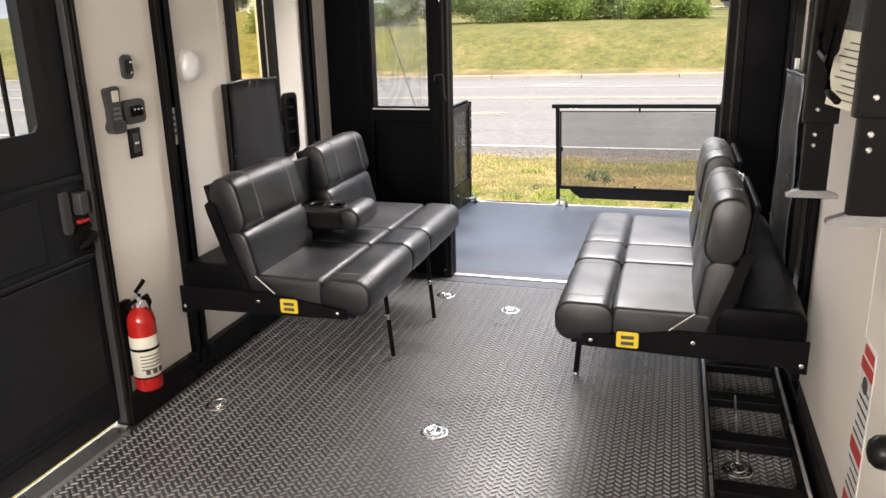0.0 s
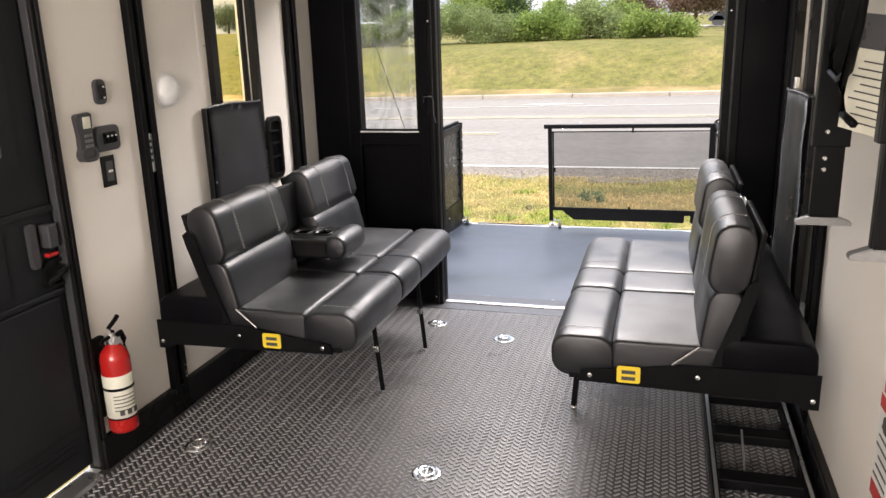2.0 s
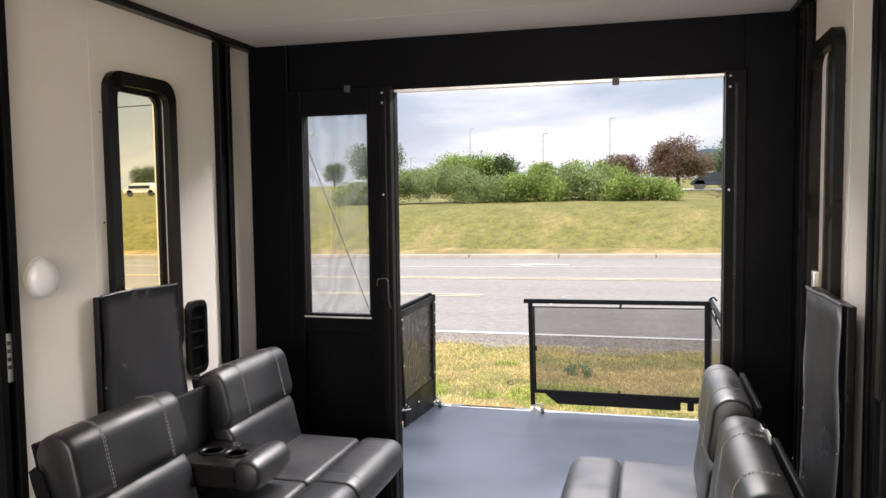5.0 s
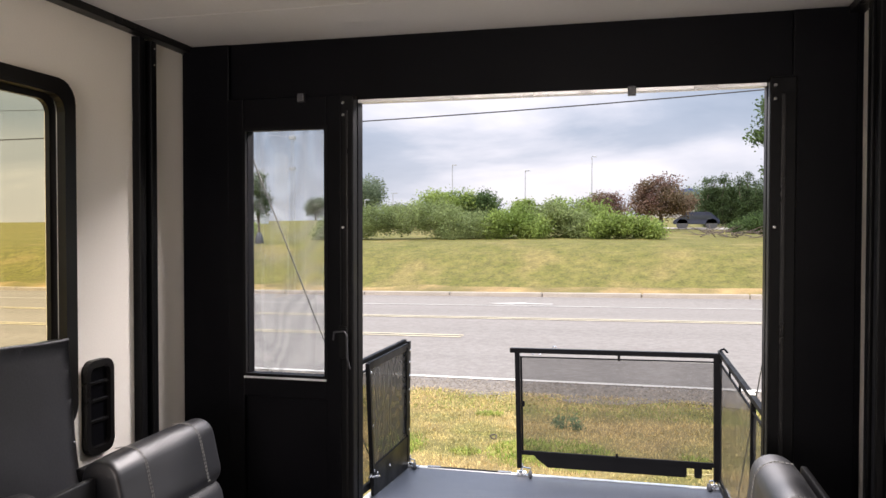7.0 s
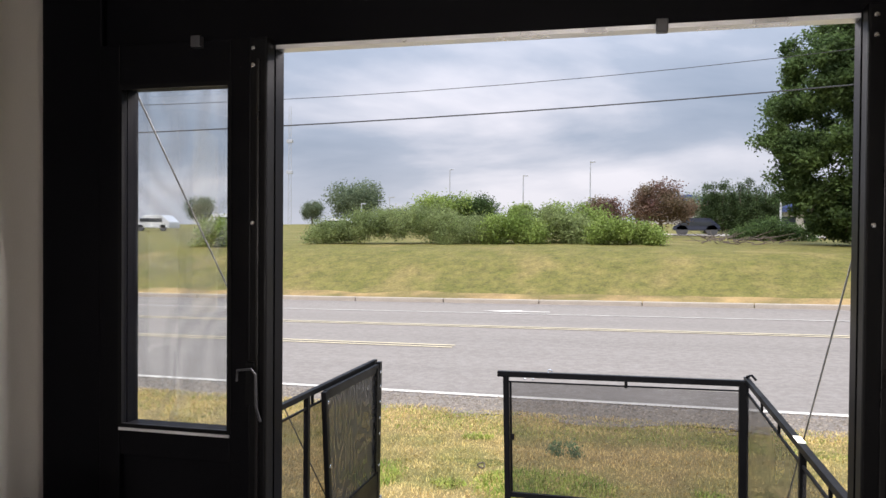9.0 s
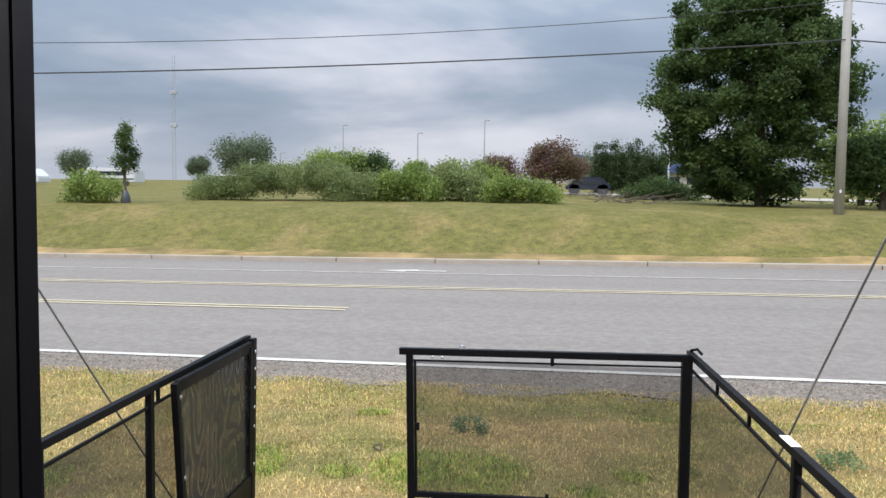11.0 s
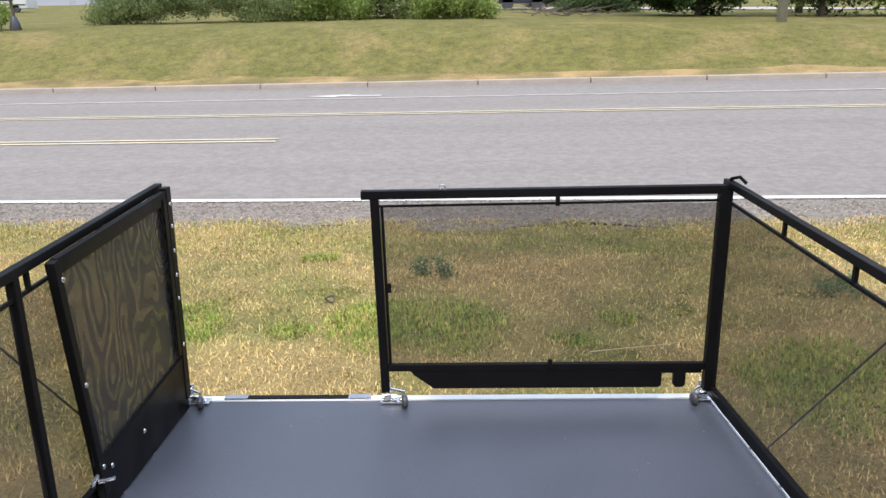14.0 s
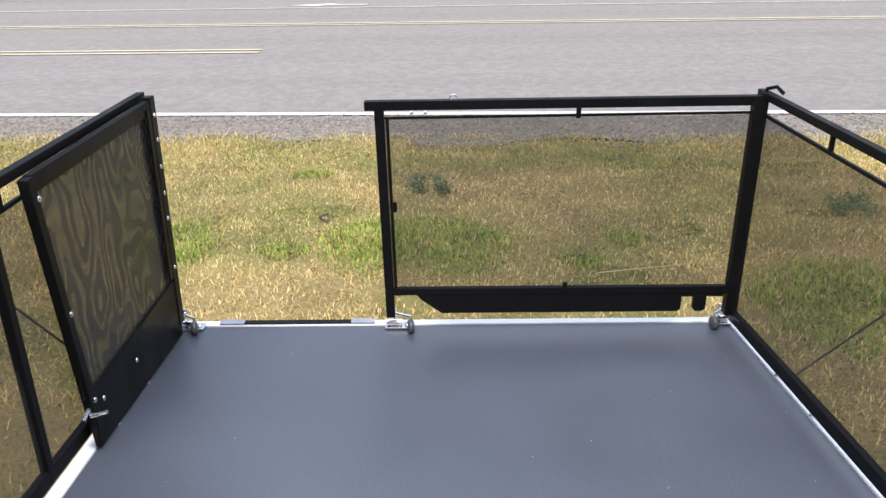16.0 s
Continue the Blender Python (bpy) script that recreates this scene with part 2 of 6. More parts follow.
def lane_wear(m, angle, amount):
    """Wheel tracks and patches drawn out along the road."""
    n, l = m.node_tree.nodes, m.node_tree.links
    b = n["Principled BSDF"]
    source = b.inputs["Base Color"].links[0].from_socket
    tc = [k for k in n if k.type == "TEX_COORD"][0]
    turned, streak, rng, col = n.new("ShaderNodeMapping"), n.new("ShaderNodeTexNoise"), n.new("ShaderNodeMapRange"), n.new("ShaderNodeVectorMath")
    turned.vector_type = "TEXTURE"
    turned.inputs["Rotation"].default_value = (0, 0, angle)
    turned.inputs["Scale"].default_value = (26, 1.1, 1)
    l.new(tc.outputs["Object"], turned.inputs["Vector"])
    streak.inputs["Scale"].default_value, streak.inputs["Detail"].default_value = 1.0, 5
    l.new(turned.outputs[0], streak.inputs["Vector"])
    rng.inputs["From Min"].default_value, rng.inputs["From Max"].default_value = 0.3, 0.7
    rng.inputs["To Min"].default_value, rng.inputs["To Max"].default_value = 1 - amount, 1 + amount
    l.new(streak.outputs["Fac"], rng.inputs["Value"])
    col.operation = "SCALE"
    l.new(source, col.inputs[0])
    l.new(rng.outputs[0], col.inputs["Scale"])
    l.new(col.outputs[0], b.inputs["Base Color"])


lane_wear(M_ASPHALT, math.atan(-0.08), 0.075)
M_ASPHALT.node_tree.nodes["Principled BSDF"].inputs["Specular IOR Level"].default_value = 0.05
M_GRAVEL = two_tone("gravel_shoulder", (0.2, 0.165, 0.13), (0.27, 0.228, 0.18), 16.0, 0.97, grain=45, bump=0.5, vary=0.45, distance=0.012)
M_PEBBLE = material("mixed_grey_pebbles", (0.29, 0.24, 0.185), 0.95, vary=0.4, grain=20, blotch=6, bump=0, island=1.0, spec=0.08)
M_DRYSTRIP = two_tone("dry_kerb_grass", (0.38, 0.25, 0.105), (0.19, 0.15, 0.05), 0.5, 0.95, 0.42, 0.6, 22, 0.6, 0.04, vary=0.5)
M_KERB = material("pale_concrete_kerb", (0.44, 0.375, 0.3), 0.85, vary=0.2, grain=30, blotch=2, bump=0.3)
M_LINEW = material("worn_white_road_paint", (0.62, 0.56, 0.47), 0.9, vary=0.25, grain=26, blotch=2.5, bump=0.2)
M_LINEY = material("worn_yellow_road_paint", (0.66, 0.54, 0.34), 0.8, vary=0.25, grain=26, blotch=2.5, bump=0.2)
GRASS_DRY, GRASS_GREEN, GRASS_MOW = (0.66, 0.47, 0.19), (0.16, 0.25, 0.03), (0.16, 0.155, 0.035)
M_GROUND = two_tone("mown_grass_ground", (0.14, 0.13, 0.031), (0.2, 0.168, 0.05), 1.4, 0.95, 0.34, 0.68, 13, 0.8, 0.07, vary=0.55, third=(0.235, 0.182, 0.062), third_scale=0.45)
M_BLADE = two_tone("verge_grass_blades", GRASS_DRY, (0.4, 0.34, 0.1), 0.85, 0.8, 0.45, 0.68, 20, 0, island=0.9, vary=0.42)
M_BLADE_GREEN = two_tone("fresh_green_blades", (0.2, 0.28, 0.04), (0.32, 0.35, 0.07), 2.5, 0.8, 0.4, 0.6, 20, 0, island=0.9, vary=0.4)
M_VERGE = two_tone("dry_verge_thatch", (0.31, 0.22, 0.085), (0.18, 0.165, 0.05), 0.85, 0.95, 0.42, 0.66, 40, 0.8, 0.03, vary=0.45)


# ---- building helpers ----
def mesh_object(name, bm, mat, smooth=False):
    data = bpy.data.meshes.new(name)
    if smooth:
        for f in bm.faces:
            f.smooth = True
    bm.to_mesh(data)
    bm.free()
    data.materials.append(mat)
    return new(name, data)


def thing(name, at, label, category, group="", kind=""):
    """An empty at the base of a thing whose parts are built in world metres."""
    e = new(name)
    e.location = at
    e.empty_display_size = 0.1
    return tagged(e, label, category, group, kind)


def adopt(ob, parent):
    ob.parent = parent
    ob.matrix_parent_inverse = Matrix.Translation(parent.location).inverted()
    return ob


def part(name, bm, mat, parent, label="", smooth=False):
    return tagged(adopt(mesh_object(name, bm, mat, smooth), parent), label)


def single(name, bm, mat, label, category, group="", kind="", smooth=False):
    return tagged(mesh_object(name, bm, mat, smooth), label, category, group, kind)


def box(x0, x1, y0, y1, z0, z1, bevel=0.0, bm=None, segments=2):
    own = bmesh.new()
    bmesh.ops.create_cube(own, size=1)
    bmesh.ops.transform(own, matrix=Matrix.Translation(((x0 + x1) / 2, (y0 + y1) / 2, (z0 + z1) / 2)) @ Matrix.Diagonal((x1 - x0, y1 - y0, z1 - z0, 1)), verts=own.verts)
    if bevel:
        bmesh.ops.bevel(own, geom=own.edges[:], offset=bevel, segments=segments, affect="EDGES", profile=0.6)
    return merged(bm, own)


def merged(bm, own):
    if bm is None:
        return own
    data = bpy.data.meshes.new("joining")
    own.to_mesh(data)
    own.free()
    bm.from_mesh(data)
    bpy.data.meshes.remove(data)
    return bm


def rod(a, b, r0, r1=None, sides=10, bm=None):
    a, b = Vector(a), Vector(b)
    own = bmesh.new()
    bmesh.ops.create_cone(own, cap_ends=True, segments=sides, radius1=r0, radius2=r0 if r1 is None else r1, depth=(b - a).length)
    turn = (b - a).to_track_quat("Z", "Y").to_matrix().to_4x4()
    bmesh.ops.transform(own, matrix=Matrix.Translation((a + b) / 2) @ turn, verts=own.verts)
    return merged(bm, own)


def bar(a, b, wide, high, bevel=0.003, bm=None, side=(0, 0, 1)):
    """A square tube from a to b; high is measured along the given side."""
    a, b = Vector(a), Vector(b)
    own = box(-wide / 2, wide / 2, -high / 2, high / 2, 0, (b - a).length, bevel)
    zax = (b - a).normalized()
    yax = (Vector(side) - zax * Vector(side).dot(zax)).normalized()
    xax = yax.cross(zax)
    m = Matrix((xax, yax, zax)).transposed().to_4x4()
    bmesh.ops.transform(own, matrix=Matrix.Translation(a) @ m, verts=own.verts)
    return merged(bm, own)


def tube(points, r, sides=8, bm=None, closed=False):
    own = bmesh.new()
    pts = [Vector(p) for p in points]
    rings = []
    count = len(pts)
    for i, p in enumerate(pts):
        before, after = (pts[i - 1], pts[(i + 1) % count]) if closed else (pts[max(0, i - 1)], pts[min(count - 1, i + 1)])
        q = (after - before).to_track_quat("Z", "Y")
        rings.append([own.verts.new(p + q @ Vector((r * math.cos(k * math.tau / sides), r * math.sin(k * math.tau / sides), 0))) for k in range(sides)])
    pairs = list(zip(rings, rings[1:])) + ([(rings[-1], rings[0])] if closed else [])
    for one, two in pairs:
        for k in range(sides):
            own.faces.new((one[k], one[(k + 1) % sides], two[(k + 1) % sides], two[k]))
    if not closed:
        own.faces.new(list(reversed(rings[0])))
        own.faces.new(rings[-1])
    return merged(bm, own)


def lathe(profile, at, axis=(0, 0, 1), sides=24, bm=None):
    """Turns (radius, height) pairs about an axis through at."""
    own = bmesh.new()
    q = Vector(axis).to_track_quat("Z", "Y")
    rings = []
    for r, h in profile:
        rings.append([own.verts.new(Vector(at) + q @ Vector((r * math.cos(k * math.tau / sides), r * math.sin(k * math.tau / sides), h))) for k in range(sides)])
    for one, two in zip(rings, rings[1:]):
        for k in range(sides):
            own.faces.new((one[k], one[(k + 1) % sides], two[(k + 1) % sides], two[k]))
    own.faces.new(list(reversed(rings[0])))
    own.faces.new(rings[-1])
    return merged(bm, own)


def plate(outline, depth, place, bevel=0.0, bm=None):
    """Extrudes a flat outline (a list of 2D points) by depth along +z of place."""
    own = bmesh.new()
    f = own.faces.new([own.verts.new((u, v, 0)) for u, v in outline])
    ext = bmesh.ops.extrude_face_region(own, geom=[f])
    bmesh.ops.translate(own, vec=(0, 0, depth), verts=[v for v in ext["geom"] if isinstance(v, bmesh.types.BMVert)])
    bmesh.ops.recalc_face_normals(own, faces=own.faces[:])
    if bevel:
        bmesh.ops.bevel(own, geom=own.edges[:], offset=bevel, segments=2, affect="EDGES")
    bmesh.ops.transform(own, matrix=place, verts=own.verts)
    return merged(bm, own)


def rounded(w, h, r, steps=5, cx=0.0, cy=0.0):
    pts = []
    for k, (sx, sy) in enumerate(((1, 1), (-1, 1), (-1, -1), (1, -1))):
        for i in range(steps + 1):
            a = math.pi / 2 * (k + i / steps)
            pts.append((cx + sx * (w / 2 - r) + r * math.cos(a), cy + sy * (h / 2 - r) + r * math.sin(a)))
    return pts


def ring_plate(outer, inner, depth, place, bm=None):
    """A frame between two outlines with the same number of points."""
    own = bmesh.new()
    rows = [[own.verts.new((u, v, z)) for u, v in o] for o, z in ((outer, 0), (inner, 0), (inner, depth), (outer, depth))]
    n = len(outer)
    for i in range(4):
        a, b = rows[i], rows[(i + 1) % 4]
        for k in range(n):
            own.faces.new((a[k], a[(k + 1) % n], b[(k + 1) % n], b[k]))
    bmesh.ops.recalc_face_normals(own, faces=own.faces[:])
    bmesh.ops.transform(own, matrix=place, verts=own.verts)
    return merged(bm, own)


WALL_L = Matrix(((0, 0, 1, 0), (1, 0, 0, 0), (0, 1, 0, 0), (0, 0, 0, 1)))     # (u, v, depth) to (x=depth, y=u, z=v)
WALL_R = Matrix(((0, 0, -1, 0), (1, 0, 0, 0), (0, 1, 0, 0), (0, 0, 0, 1)))    # the same, facing the other way
WALL_B = Matrix(((1, 0, 0, 0), (0, 0, -1, 0), (0, 1, 0, 0), (0, 0, 0, 1)))    # (u, v, depth) to (x=u, y=-depth, z=v)


def on_wall(base, x=0.0, y=0.0, z=0.0):
    return Matrix.Translation((x, y, z)) @ base


def bolster(lo, hi, r, crown=0.006, tuck=0.011, wrinkle=0.0):
    """An upholstered roll along y: a rounded section, swollen along its length, with flat stitched ends."""
    (x0, y0, z0), (x1, y1, z1) = lo, hi
    w, h, cx, cz = x1 - x0, z1 - z0, (x0 + x1) / 2, (z0 + z1) / 2
    section = []
    corners = [(w / 2 - r, h / 2 - r, 0), (-w / 2 + r, h / 2 - r, 90), (-w / 2 + r, -h / 2 + r, 180), (w / 2 - r, -h / 2 + r, 270)]
    for k, (px, pz, a0) in enumerate(corners):
        arc = [(px + r * math.cos(radians(a0 + 15 * q)), pz + r * math.sin(radians(a0 + 15 * q))) for q in range(7)]
        section += arc
        nx, nz, b0 = corners[(k + 1) % 4]
        end = (nx + r * math.cos(radians(b0)), nz + r * math.sin(radians(b0)))
        section += [(arc[-1][0] + (end[0] - arc[-1][0]) * f, arc[-1][1] + (end[1] - arc[-1][1]) * f) for f in (0.2, 0.4, 0.6, 0.8)]
    length = y1 - y0
    steps = [(0.0, tuck), (tuck * 0.25, tuck * 0.45), (tuck, tuck * 0.08), (tuck * 2.5, 0)] + [(tuck * 2.5 + (length - tuck * 5) * f / 9, 0) for f in range(1, 9)]
    steps += [(length - d, i) for d, i in reversed(steps[:4])]
    own = bmesh.new()
    rings = []
    for d, inset in steps:
        f = 2 * d / length - 1
        swell = crown * (1 - f ** 4)
        ring = []
        for px, pz in section:
            q = Vector((cx + px * (1 + (swell - inset) / (w / 2)), y0 + d, cz + pz * (1 + (swell - inset) / (h / 2))))
            q += Vector((px, 0, pz)).normalized() * wrinkle * (noise.noise(q * 8) + 0.4 * noise.noise(q * 23))
            ring.append(own.verts.new(q))
        rings.append(ring)
    n = len(section)
    for a, b in zip(rings, rings[1:]):
        for k in range(n):
            own.faces.new((a[k], a[(k + 1) % n], b[(k + 1) % n], b[k]))
    own.faces.new(rings[0])
    own.faces.new(list(reversed(rings[-1])))
    bmesh.ops.recalc_face_normals(own, faces=own.faces[:])
    return own


def grid_sheet(us, vs, place):
    """A sheet over two lists of coordinates; place(u, v) gives the point."""
    own = bmesh.new()
    rows = [[own.verts.new(place(u, v)) for u in us] for v in vs]
    for a, b in zip(rows, rows[1:]):
        for k in range(len(us) - 1):
            own.faces.new((a[k], a[k + 1], b[k + 1], b[k]))
    return own


def spans(points):
    """Coordinates along stretches (from, to, count)."""
    out = []
    for a, b, n in points:
        out += [a + (b - a) * i / n for i in range(n)]
    return out + [points[-1][1]]


# ---- the vehicle's shell ----
XL, XR, YR, YF, ZC = -1.9, 0.61, 4.9, -1.4, 2.32
OPEN_L, OPEN_R, OPEN_T, YW = -1.148, 0.313, 2.085, 4.85
DOOR_Y0, DOOR_Y1, DOOR_T = 2.12, 2.79, 2.02


def wall_with_holes(name, place, u0, u1, v0, v1, holes, depth, mat, label):
    """A wall slab cut through by rectangular holes (u0, u1, v0, v1)."""
    us = sorted({u0, u1, *(h[0] for h in holes), *(h[1] for h in holes)})
    vs = sorted({v0, v1, *(h[2] for h in holes), *(h[3] for h in holes)})
    own = bmesh.new()
    solid = {}
    for i in range(len(us) - 1):
        for k in range(len(vs) - 1):
            cu, cv = (us[i] + us[i + 1]) / 2, (vs[k] + vs[k + 1]) / 2
            solid[i, k] = not any(h[0] < cu < h[1] and h[2] < cv < h[3] for h in holes)
    grid = {(i, k, d): own.verts.new((us[i], vs[k], d)) for i in range(len(us)) for k in range(len(vs)) for d in (0, depth)}
    for (i, k), full in solid.items():
        if not full:
            continue
        for d in (0, depth):
            own.faces.new([grid[p, q, d] for p, q in ((i, k), (i + 1, k), (i + 1, k + 1), (i, k + 1))])
        for (di, dk), edge in (((-1, 0), ((i, k), (i, k + 1))), ((1, 0), ((i + 1, k), (i + 1, k + 1))), ((0, -1), ((i, k), (i + 1, k))), ((0, 1), ((i, k + 1), (i + 1, k + 1)))):
            if not solid.get((i + di, k + dk), False):
                (a, b), (c, e) = edge
                own.faces.new((grid[a, b, 0], grid[c, e, 0], grid[c, e, depth], grid[a, b, depth]))
    bmesh.ops.delete(own, geom=[v for v in own.verts if not v.link_faces], context="VERTS")
    bmesh.ops.recalc_face_normals(own, faces=own.faces[:])
    bmesh.ops.transform(own, matrix=place, verts=own.verts)
    return single(name, own, mat, label, "wall", kind="structure")


WIN_L = (3.81, 4.155, 0.98, 2.025)
WIN_R = (4.12, 4.45, 0.98, 2.08)
wall_with_holes("wall_left", on_wall(WALL_R, XL), YF, YR, -0.05, ZC + 0.05, [(DOOR_Y0, DOOR_Y1, 0.0, DOOR_T), WIN_L], 0.06, M_CREAM, "cream panelled side wall with black trim")
wall_with_holes("wall_right", on_wall(WALL_L, XR), YF, YR, -0.05, ZC + 0.05, [WIN_R], 0.06, M_CREAM, "cream panelled side wall with black trim")
REAR = Matrix(((1, 0, 0, 0), (0, 0, 1, YW), (0, 1, 0, 0), (0, 0, 0, 1)))
DGL = (-1.612, -1.265, 1.014, 1.98)
wall_with_holes("wall_rear", REAR, XL - 0.06, XR + 0.06, -0.05, ZC + 0.05, [(OPEN_L, OPEN_R, -0.02, OPEN_T), DGL], 0.05, M_BLACK, "black rear wall with a wide open doorway")
# never in view; its opening is added for the fill lamp
FRONT = Matrix(((1, 0, 0, 0), (0, 0, -1, YF), (0, 1, 0, 0), (0, 0, 0, 1)))
wall_with_holes("wall_front", FRONT, XL - 0.06, XR + 0.06, -0.05, ZC + 0.05, [(-1.55, 0.35, 1.0, 2.0)], 0.06, M_CREAM, "unseen cream front wall with an added opening")
single("ceiling", box(XL - 0.06, XR + 0.06, YF - 0.06, YR + 0.08, ZC + 0.05, ZC + 0.1), M_CEIL, "white ceiling over the cargo bay", "ceiling", kind="structure")
c_bm = None
for c_y0, c_y1 in ((YF, 0.9), (0.906, 2.7), (2.706, 4.43), (4.436, YW - 0.004)):
    c_bm = box(XL + 0.05, XR - 0.05, c_y0, c_y1, ZC, ZC + 0.046, 0.002, c_bm)
single("ceiling_panels", c_bm, M_CEIL, "white smooth ceiling panels with thin seams", "ceiling", kind="structure")
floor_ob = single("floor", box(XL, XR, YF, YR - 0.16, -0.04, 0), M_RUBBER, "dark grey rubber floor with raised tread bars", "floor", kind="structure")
for c_x, c_name in ((XL, "trim_cornice_left"), (XR, "trim_cornice_right")):
    s = 1 if c_x < 0 else -1
    single(c_name, box(min(c_x, c_x + s * 0.05), max(c_x, c_x + s * 0.05), YF, YR, ZC - 0.025, ZC + 0.03, 0.004), M_TRIM, "black trim where wall meets ceiling", "trim", kind="structure")
    lo, hi = (DOOR_Y1 + 0.0, YR) if c_x < 0 else (YF, YR)
    single(c_name.replace("cornice", "skirting"), box(min(c_x, c_x + s * 0.03), max(c_x, c_x + s * 0.03), lo, hi, 0, 0.125, 0.006), M_TRIM, "black baseboard along the side wall", "baseboard", kind="structure")
single("trim_skirting_left_front", box(XL, XL + 0.03, YF, DOOR_Y0, 0, 0.125, 0.006), M_TRIM, "black baseboard along the side wall", "baseboard", kind="structure")
single("trim_threshold", box(OPEN_L, OPEN_R, YW - 0.01, YW + 0.02, 0.004, 0.013, 0.003), M_ALU, "thin bright aluminium strip along the threshold", "trim", kind="structure")
single("threshold", box(XL, XR, YR - 0.16, YR + 0.1, -0.05, 0.004, 0.004), M_GREY, "dark grey threshold of the rear doorway", "threshold", kind="structure")


def window(name, base, x, hole, sign, glass, label):
    """A tall narrow window with a rounded black frame, a sash bar and a pane."""
    u0, u1, v0, v1 = hole
    cu, cv, w, h = (u0 + u1) / 2, (v0 + v1) / 2, u1 - u0, v1 - v0
    t = thing(name, (x, cu, v0), label, "window", kind="structure")
    place = on_wall(base, x)
    part("window_frame", ring_plate(rounded(w + 0.07, h + 0.07, 0.075, cx=cu, cy=cv), rounded(w - 0.03, h - 0.03, 0.055, cx=cu, cy=cv), 0.03, place), M_TRIM, t)
    part("inner_frame", ring_plate(rounded(w - 0.005, h - 0.005, 0.06, cx=cu, cy=cv), rounded(w - 0.065, h - 0.065, 0.045, cx=cu, cy=cv), 0.016, on_wall(base, x - sign * 0.03)), M_TRIM, t)
    p = part("pane", plate(rounded(w - 0.03, h - 0.03, 0.05, cx=cu, cy=cv), 0.004, on_wall(base, x - sign * 0.045)), glass, t, "tinted glass pane")
    p.visible_shadow = False
    for dy, dz in ((-0.06, 0.4), (0.075, 0.42), (-0.06, 0.0), (0.075, -0.02)):
        part("screw", lathe([(0.004, 0), (0.004, 0.003)], (x, cu + math.copysign(w / 2 + 0.05, dy), cv + dz), (sign, 0, 0), 8), M_CHROME, t)
    return t


window("window_1", WALL_L, XL, WIN_L, 1, M_AMBER, "tall narrow window with a black rounded frame")
window("window_2", WALL_R, XR, WIN_R, -1, M_AMBER, "tall narrow window with a black rounded frame")

# the glazed panel in the rear wall and the posts beside the opening
t = thing("window_3", (-1.47, YW, DGL[2]), "black door leaf with a tall screened glass pane", "window", kind="structure")
for name, b in (("stile", (-1.68, DGL[0], YW - 0.035, YW - 0.002, 0.02, 2.1)), ("stile", (DGL[1], -1.205, YW - 0.035, YW - 0.002, 0.02, 2.1)), ("rail", (DGL[0], DGL[1], YW - 0.034, YW - 0.002, DGL[3], 2.1)),
                ("rail", (DGL[0], DGL[1], YW - 0.034, YW - 0.002, 0.93, DGL[2])), ("lower_panel", (DGL[0], DGL[1], YW - 0.018, YW - 0.002, 0.02, 0.93))):
    part(name, box(*b, 0.004), M_BLACK, t)
part("glazing_bead", ring_plate([(DGL[0] - .004, DGL[2] - .004), (DGL[1] + .004, DGL[2] - .004), (DGL[1] + .004, DGL[3] + .004), (DGL[0] - .004, DGL[3] + .004)],
                                [(DGL[0] + .008, DGL[2] + .008), (DGL[1] - .008, DGL[2] + .008), (DGL[1] - .008, DGL[3] - .008), (DGL[0] + .008, DGL[3] - .008)], 0.012, on_wall(WALL_B, 0, YW - 0.026)), M_STEEL, t)
g = part("pane", box(DGL[0], DGL[1], YW + 0.025, YW + 0.029, DGL[2], DGL[3]), M_GLASS, t, "clear glass pane")
g.visible_shadow = False
g = part("insect_screen", grid_sheet([DGL[0], DGL[1]], [DGL[2], DGL[3]], lambda u, v: (u, YW + 0.04, v)), M_DOORSCREEN, t, "fine grey insect screen")
g.visible_shadow = False
part("sill_strip", box(DGL[0], DGL[1], YW - 0.04, YW - 0.0345, 1.003, 1.011), M_ALU, t, "thin bright sill strip")
part("latch_plate", box(-1.205, -1.175, YW - 0.065, YW - 0.05, 1.1, 1.22, 0.003), M_STEEL, t)
part("latch_handle", tube([(-1.16, YW - 0.06, 1.06), (-1.165, YW - 0.075, 1.1), (-1.165, YW - 0.08, 1.19), (-1.175, YW - 0.085, 1.205), (-1.215, YW - 0.085, 1.2), (-1.22, YW - 0.08, 1.17)], 0.0034), M_GREY, t, "dull metal bent latch handle")


def post(name, x0, x1, y0, y1, z0, z1, label):
    """A slotted black upright of folded sheet."""
    e = thing(name, ((x0 + x1) / 2, (y0 + y1) / 2, z0), label, "door post", kind="structure")
    part("upright", box(x0, x1, y0, y1, z0, z1, 0.006), M_STEEL, e)
    w = x1 - x0
    part("groove", box(x0 + w * 0.42, x0 + w * 0.58, y0 - 0.006, y0 - 0.0005, z0 + 0.01, z1 - 0.06, 0.002), M_TRIM, e)
    for z in (z1 - 0.03, z1 - 0.075, z1 - 0.5, z0 + 0.05):
        part("bolt", lathe([(0.006, 0), (0.006, 0.003), (0.003, 0.005)], (x0 + w * 0.2, y0, z), (0, -1, 0), 8), M_CHROME, e)
    return e


